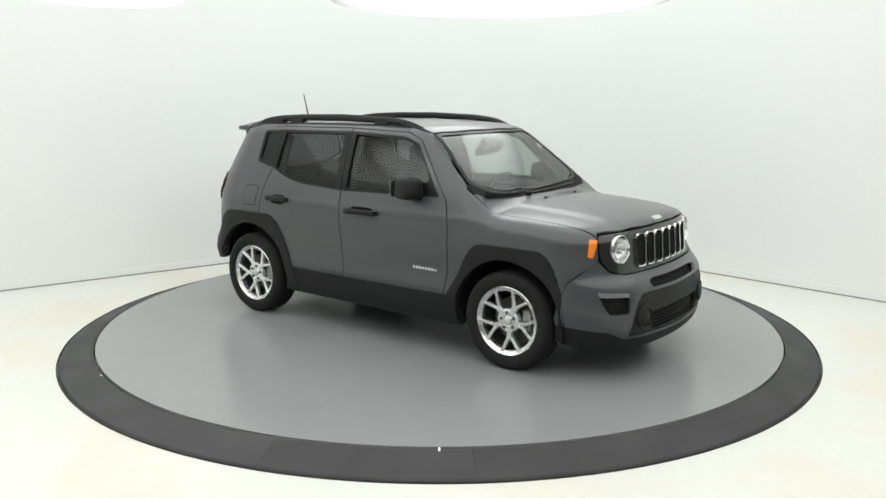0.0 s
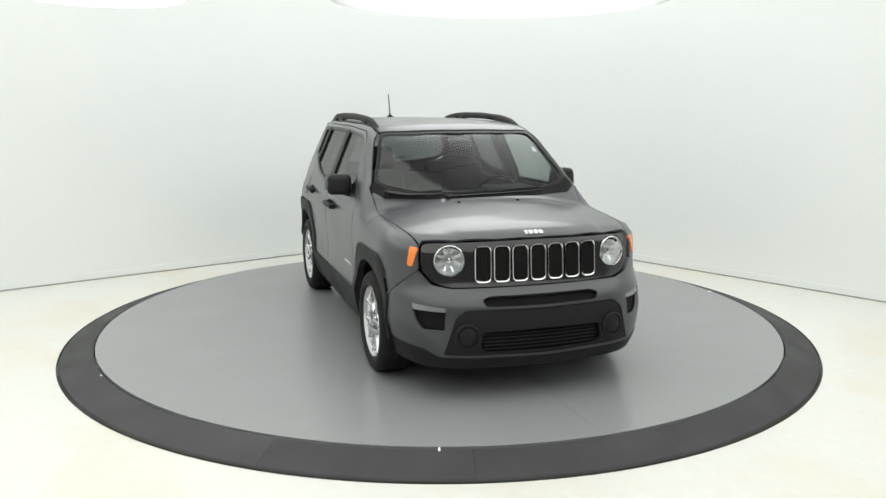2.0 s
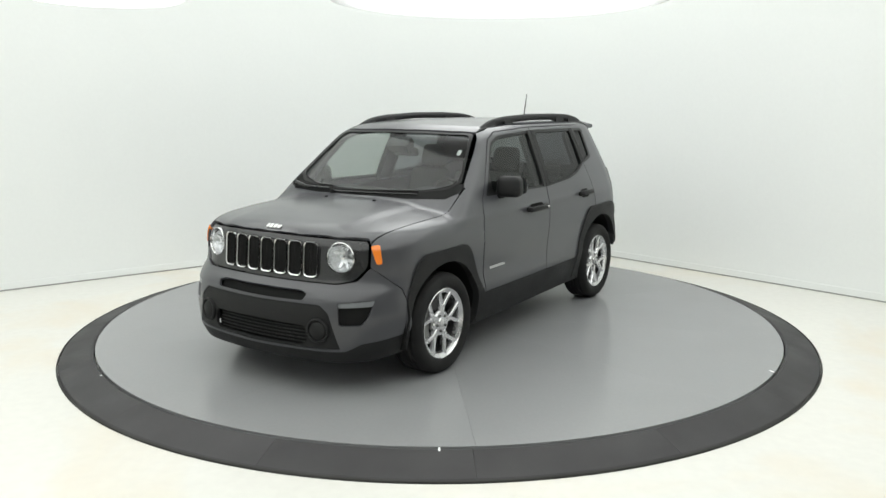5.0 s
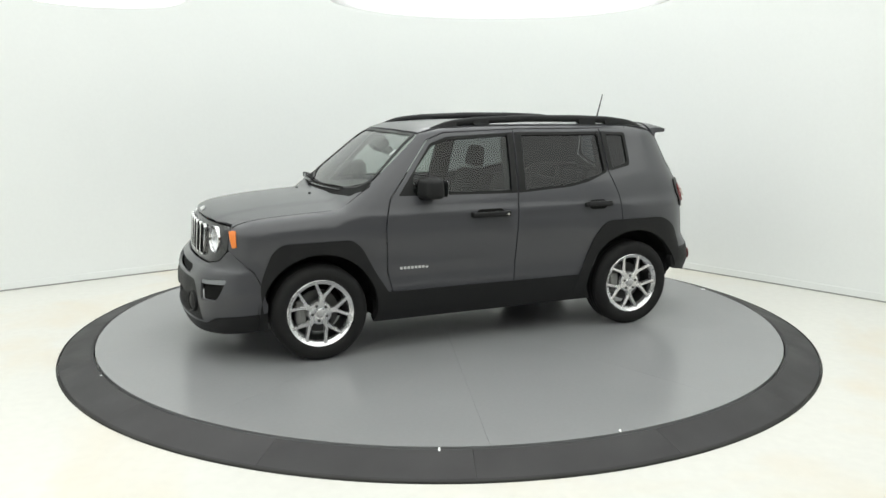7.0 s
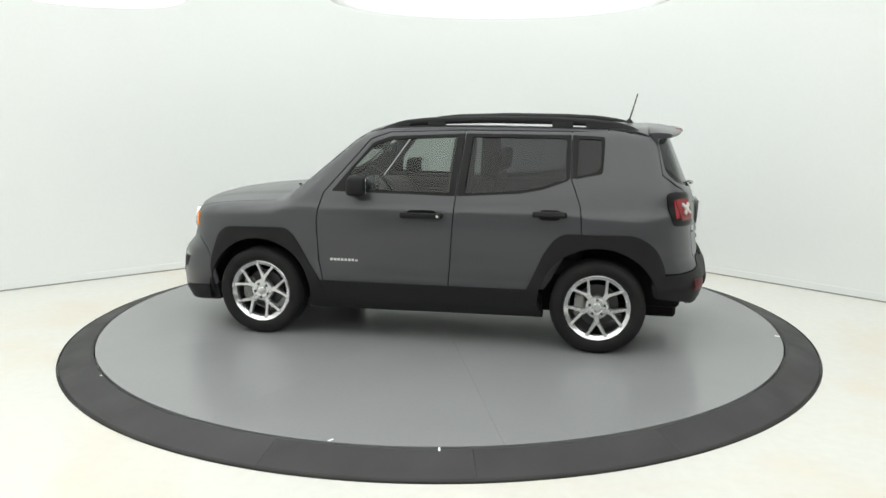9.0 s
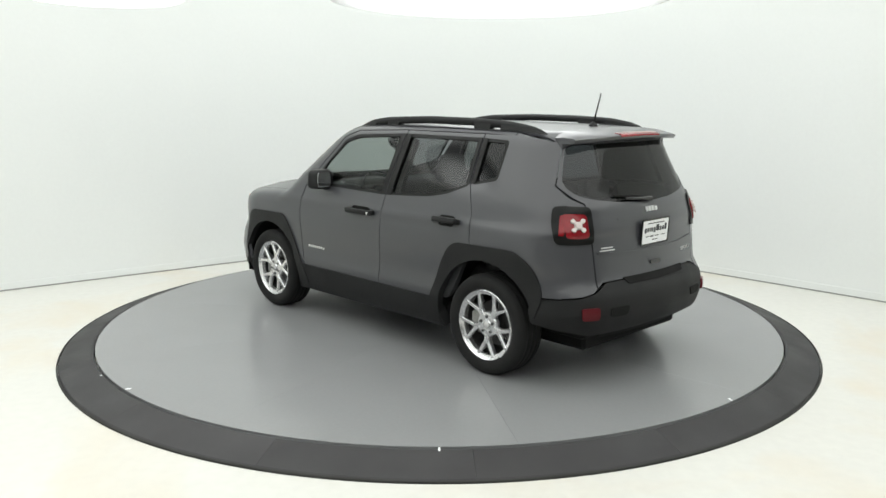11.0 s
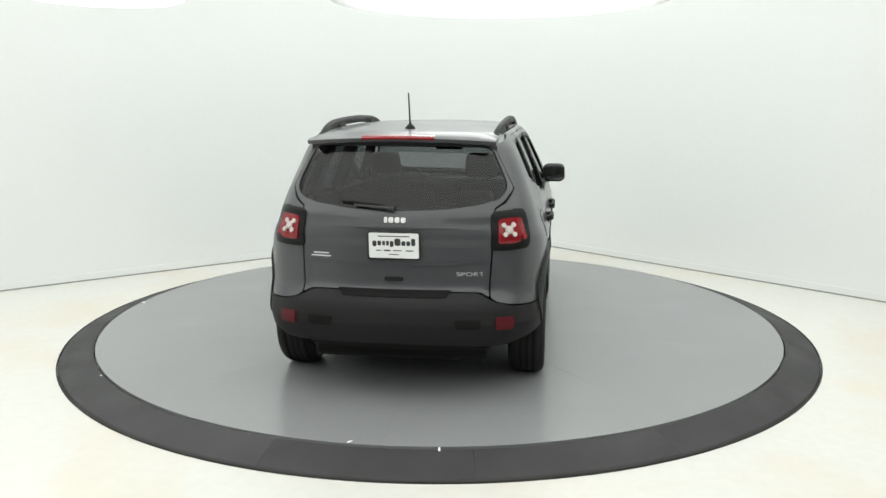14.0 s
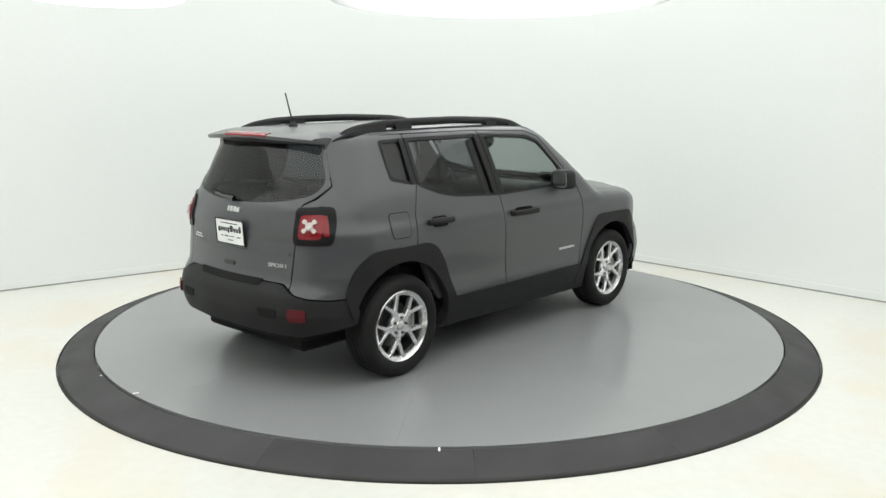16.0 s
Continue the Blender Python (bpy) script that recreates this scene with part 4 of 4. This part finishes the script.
        shell = part("door_mirror", bm, PLASTIC, door, "black door mirror housing", smooth=True)
        part("mirror_foot", tube([(0.535, s * 0.80, 1.118), (0.515, s * 0.87, 1.128), (0.49, s * 0.91, 1.15)], [0.034, 0.032, 0.026], 10, 0.8), PLASTIC, shell, smooth=True)
        part("mirror_glass", plate(round_rect(0.150, 0.115, 0.025), 0.002), MIRROR, shell, "mirror glass", m=pose(0.398, s * 0.929, 1.182, 90, 0, -90 + s * 12))
    # roof rails
    xs = np.linspace(0.40, -1.53, 34)
    crown = curve((-1.53, -1.40, -1.2, -0.9, -0.45, 0.0, 0.2, 0.33, 0.40), (1.596, 1.638, 1.665, 1.678, 1.683, 1.669, 1.647, 1.604, 1.568), 0.03)
    for s in (1, -1):
        pts = [(x, s * (0.578 if x > -1.2 else 0.578 - 0.02 * (-1.2 - x) / 0.3), float(crown(x)) - 0.026) for x in xs]
        rail = part("roof_rail", tube(pts, [0.012] + [0.027] * (len(pts) - 2) + [0.012], 12, 0.72), PLASTIC, car, "raised black roof rail", smooth=True)
        for x0, x1 in ((0.395, 0.150), (0.01, -0.12), (-0.915, -1.065), (-1.157, -1.52)):
            bm = bmesh.new()
            rows = []
            for k in range(9):
                x = x0 + (x1 - x0) * k / 8
                y = 0.578 if x > -1.2 else 0.578 - 0.02 * (-1.2 - x) / 0.3
                zt = float(crown(x)) - 0.012
                zb = T(x, y)[2] - 0.006
                rows.append([bm.verts.new((x, s * (y + o), z)) for o, z in ((-0.024, zb), (-0.016, max(zt, zb + 0.003)), (0.016, max(zt, zb + 0.003)), (0.026, zb))])
            for a, b in zip(rows, rows[1:]):
                for j in range(3):
                    bm.faces.new((a[j], a[j + 1], b[j + 1], b[j]))
            bm.faces.new(rows[0])
            bm.faces.new(rows[-1])
            part("rail_foot", bm, PLASTIC, rail, smooth=True)
    # spoiler with high brake light, aerial
    rows = []
    bm = bmesh.new()
    for y in np.linspace(-0.580, 0.580, 25):
        e = 0.05 * (abs(y) / 0.6) ** 4
        x0, x1 = -1.60 - 0.01 * y * y, -1.862 + 0.16 * y * y + e
        z0 = T(x0, y * 0.97)[2] + 0.003
        z1 = 1.588 - 0.07 * y * y
        rows.append([bm.verts.new(q) for q in ((x0, y, z0), ((x0 * 0.6 + x1 * 0.4), y, z0 * 0.6 + z1 * 0.4 + 0.006), (x1 + 0.02, y, z1 + 0.001), (x1, y, z1 - 0.008), (x1 + 0.012, y, z1 - 0.030), (x1 + 0.10, y, z1 - 0.036), (x0 - 0.06, y, z0 - 0.07))])
    for a, b in zip(rows, rows[1:]):
        for j in range(7):
            bm.faces.new((a[j], a[(j + 1) % 7], b[(j + 1) % 7], b[j]))
    bm.faces.new(rows[0])
    bm.faces.new(rows[-1])
    spoiler = part("roof_spoiler", bm, PAINT, car, "grey roof spoiler over the rear window", smooth=True)
    bm = bmesh.new()
    rows = []
    for y in np.linspace(-0.22, 0.22, 13):
        x1 = -1.862 + 0.16 * y * y
        rows.append([bm.verts.new(q) for q in ((x1 + 0.055, y, 1.5985 - 0.07 * y * y), (x1 + 0.015, y, 1.593 - 0.07 * y * y), (x1 - 0.002, y, 1.583 - 0.07 * y * y), (x1 - 0.002, y, 1.572 - 0.07 * y * y), (x1 + 0.03, y, 1.572 - 0.07 * y * y))])
    for a, b in zip(rows, rows[1:]):
        for j in range(5):
            bm.faces.new((a[j], a[(j + 1) % 5], b[(j + 1) % 5], b[j]))
    bm.faces.new(rows[0])
    bm.faces.new(rows[-1])
    part("brake_light", bm, RED, spoiler, "slim red high brake light")
    base = T(-1.465, 0)
    aerial = part("aerial", lathe([(0.034, 0.0), (0.030, 0.012), (0.016, 0.026), (0.008, 0.034), (0.001, 0.036)], 24, "z"), PLASTIC, car, "black whip aerial on the roof", smooth=True, m=pose(base[0], -0.008, base[2] - 0.002))
    part("whip", tube([(0, 0, 0.02), (-0.028, 0, 0.12), (-0.056, 0, 0.225)], [0.0065, 0.0050, 0.0040], 8), PLASTIC, aerial)
    # wipers
    for pts in (((1.000, -0.690), (1.035, -0.54), (1.047, -0.30)), ((1.062, -0.26), (1.056, 0.10), (1.018, 0.48))):
        lift = 0.030 if pts[0][1] < -0.5 else 0.006
        q = [T(x, y) + (0.010, 0, lift * (1 - 0.25 * k)) for k, (x, y) in enumerate(pts)]
        wiper = part("wiper", tube(q, [0.017, 0.012, 0.008] if lift > 0.01 else [0.009, 0.007, 0.005], 10, 0.8), GLOSS_BLACK, car, "black windscreen wiper", smooth=True)
        part("wiper_blade", tube([T(x - 0.022, y * 0.98) + (0.004, 0, lift * 0.4) for x, y in pts], 0.009 if lift > 0.01 else 0.005, 6), RUBBER, wiper)
        part("wiper_pivot", lathe([(0.020, -0.02), (0.020, 0.008), (0.014, 0.014), (0.001, 0.016)], 20, "z"), PLASTIC, wiper, m=pose(q[0][0], q[0][1], q[0][2]), smooth=True)
    q = [B(y, z) + (-0.022, 0, 0) for y, z in ((0.0, 1.168), (0.12, 1.176), (0.25, 1.188))]
    wiper = part("rear_wiper", tube(q, [0.018, 0.011, 0.006], 10), GLOSS_BLACK, car, "black rear wiper", smooth=True)
    part("wiper_blade", tube([B(y, z) + (-0.012, 0, 0) for y, z in ((0.06, 1.186), (0.20, 1.196), (0.34, 1.206))], 0.006, 6), RUBBER, wiper)
    part("washer_jet", block(0.02, 0.02, 0.012, 0.004, 2, pose(1.19, 0.22, T(1.19, 0.22)[2] + 0.004)), PLASTIC, car)
    part("washer_jet", block(0.02, 0.02, 0.012, 0.004, 2, pose(1.19, -0.22, T(1.19, -0.22)[2] + 0.004)), PLASTIC, car)


def build_inside(car):
    skin("headliner", "top", sym([T(0.44, 0), T(0.39, 0.56), T(-0.8, 0.57), T(-1.58, 0.54), T(-1.60, 0)]), HEADLINER, car, proud=-0.04, lip=0.01, label="pale grey headliner")
    skin("door_trim", "side", [S(0.74, 1.085), S(0.72, 0.44), S(-0.9, 0.44), S(-1.10, 0.8), S(-1.12, 1.14), S(-0.85, 1.12)], CABIN, car, proud=-0.05, lip=0.04, both=True, label="dark inner door trim")
    skin("cargo_trim", "rear", [S(-1.15, 1.16), S(-1.30, 1.22), S(-1.72, 1.22), S(-1.74, 0.75), S(-1.17, 0.78)], CABIN, car, proud=-0.06, lip=0.04, both=True, label="dark inner load bay trim")
    for side in skin("pillar_trim", "side", [S(-0.160, 1.09), S(-0.205, 1.545), S(-0.372, 1.545), S(-0.352, 1.09)], CABIN, car, proud=-0.045, lip=0.03, r=0.03, both=True, label="dark inner pillar trim"):
        pass
    # Blank panel added behind the quarter glass to block the view and light.
    skin("quarter_blocker", "side", [S(-1.02, 1.20), S(-1.03, 1.55), S(-1.56, 1.54), S(-1.62, 1.22)], CABIN, car, proud=-0.060, lip=0.03, r=0.03, both=True, label="dark panel added behind the quarter glass to darken it")
    # Hidden dark blocks, added inside the hollow shell to stop light leaks.
    part("engine_bay_fill", block(0.90, 1.10, 0.60, 0.05, 2, pose(1.28, 0, 0.58)), DARK, car, "unseen dark block filling the engine bay against light leaks")
    part("floor_pan", block(1.75, 1.58, 0.16, 0.02, 1, pose(0.0, 0, 0.32)), DARK, car)
    part("boot_fill", block(0.95, 1.16, 0.42, 0.04, 2, pose(-1.40, 0, 0.50)), DARK, car)
    part("underbody", block(3.7, 1.08, 0.10, 0.02, 1, pose(0.0, 0, 0.265)), DARK, car, "dark underbody")
    for x in (FX, RX):
        for s in (1, -1):
            bm = bmesh.new()
            rows = []
            for k in range(17):
                a = radians(-12 + (204 if x > 0 else 168) * k / 16)
                r = 0.432 if x > 0 else 0.447
                rows.append([bm.verts.new((x + r * math.cos(a), s * y, 0.345 + r * math.sin(a))) for y in (0.862, 0.58)] + [bm.verts.new((x, s * 0.575, 0.345))])
            for a, b in zip(rows, rows[1:]):
                bm.faces.new((a[0], a[1], b[1], b[0]))
                bm.faces.new((a[1], a[2], b[2], b[1]))
            part("wheel_well", bm, DARK, car, smooth=True)
        part("axle", tube([(x, -0.76, 0.343), (x, 0.76, 0.343)], 0.04, 12), DARK, car)
    dash = block(0.42, 1.40, 0.22, 0.06, 3, pose(0.66, 0, 1.00))
    merge(dash, block(0.20, 0.36, 0.10, 0.04, 3, pose(0.58, 0.37, 1.10)))
    dash = part("dashboard", dash, CABIN, car, "dark grey dashboard", smooth=True)
    ring = lathe([(0.185, 0.0), (0.181, 0.012), (0.171, 0.012), (0.167, 0.0), (0.171, -0.012), (0.181, -0.012)], 40, "x", closed=True)
    merge(ring, block(0.03, 0.33, 0.05, 0.012, 2))
    merge(ring, block(0.05, 0.13, 0.12, 0.03, 2))
    part("steering_wheel", ring, GLOSS_BLACK, car, "black steering wheel", smooth=True, m=pose(0.40, 0.37, 1.045, 0, 24, 0))
    for s in (1, -1):
        seat = part("front_seat", block(0.50, 0.50, 0.16, 0.05, 3, pose(-0.02, s * 0.37, 0.58, 0, -6, 0)), SEAT, car, "dark cloth front seat", smooth=True)
        part("backrest", block(0.14, 0.48, 0.62, 0.06, 3, pose(-0.33, s * 0.37, 0.90, 0, -14, 0), taper=(0.8, 0.82)), SEAT, seat, smooth=True)
        part("headrest", block(0.10, 0.26, 0.19, 0.045, 3, pose(-0.45, s * 0.37, 1.31, 0, -10, 0), taper=(0.9, 0.85)), SEAT, seat, smooth=True)
        part("headrest_post", tube([(-0.41, s * 0.37 + 0.05, 1.15), (-0.44, s * 0.37 + 0.05, 1.28)], 0.007, 6), STEEL, seat)
        part("headrest_post", tube([(-0.41, s * 0.37 - 0.05, 1.15), (-0.44, s * 0.37 - 0.05, 1.28)], 0.007, 6), STEEL, seat)
    bench = part("rear_bench", block(0.50, 1.24, 0.16, 0.05, 3, pose(-0.88, 0, 0.60, 0, -5, 0)), SEAT, car, "dark cloth rear bench", smooth=True)
    part("backrest", block(0.14, 1.22, 0.56, 0.05, 3, pose(-1.14, 0, 0.83, 0, -16, 0)), SEAT, bench, smooth=True)
    for y in (-0.40, 0.0, 0.40):
        part("headrest", block(0.09, 0.25, 0.15, 0.04, 3, pose(-1.23, y, 1.135, 0, -10, 0)), SEAT, bench, smooth=True)
    part("rear_view_mirror", block(0.03, 0.24, 0.065, 0.02, 3, pose(0.50, 0, 1.40, 0, 8, 0)), GLOSS_BLACK, car, "black inside mirror", smooth=True)
    part("sensor_housing", block(0.10, 0.20, 0.12, 0.03, 2, pose(0.565, 0, 1.455, 0, -48, 0)), GLOSS_BLACK, car, "black camera housing behind the windscreen", smooth=True)
    part("window_sticker", plate(round_rect(0.03, 0.055, 0.004), 0.001), WHITE_PLATE, car, "small white inspection sticker", m=seat_on(T(0.66, 0.585), 0, -0.016))


def build_car():
    car = new("car")
    doors = build_panels(car)
    first = build_wheel(car, FX, 1, -27)
    for x, s, spin in ((RX, 1, 19), (FX, -1, 27), (RX, -1, 8)):
        build_wheel(car, x, s, spin, first)
    for x, s in ((FX, 1), (FX, -1), (RX, 1), (RX, -1)):
        caliper = block(0.075, 0.06, 0.17, 0.018, 3, pose(0.125, 0, 0))
        merge(caliper, block(0.03, 0.075, 0.12, 0.01, 2, pose(0.150, 0, 0)))
        part("brake_caliper", caliper, CALIPER, car, "cast grey brake caliper", smooth=True, m=pose(x, s * 0.785, 0.3375))
    build_lamps(car)
    build_details(car, doors)
    build_inside(car)
    tagged(car, "compact grey sport utility car with black trim on the turntable", "car")
    return car


CAR = build_car()


def motions():
    """Deck and car turn together, clockwise from above, at an even pace."""
    rows_deck, rows_car = [], []
    for k in range(65):
        t = k * 0.25
        a = -17.19 * t
        rows_deck.append((t, pose(0, 0, 0, 0, 0, a)))
        rows_car.append((t, pose(0, 0, 0, 0, 0, a - 37.5) @ pose(-0.045, -0.017, 0.0)))
    walk(TURNTABLE, rows_deck)
    walk(CAR, rows_car)


motions()
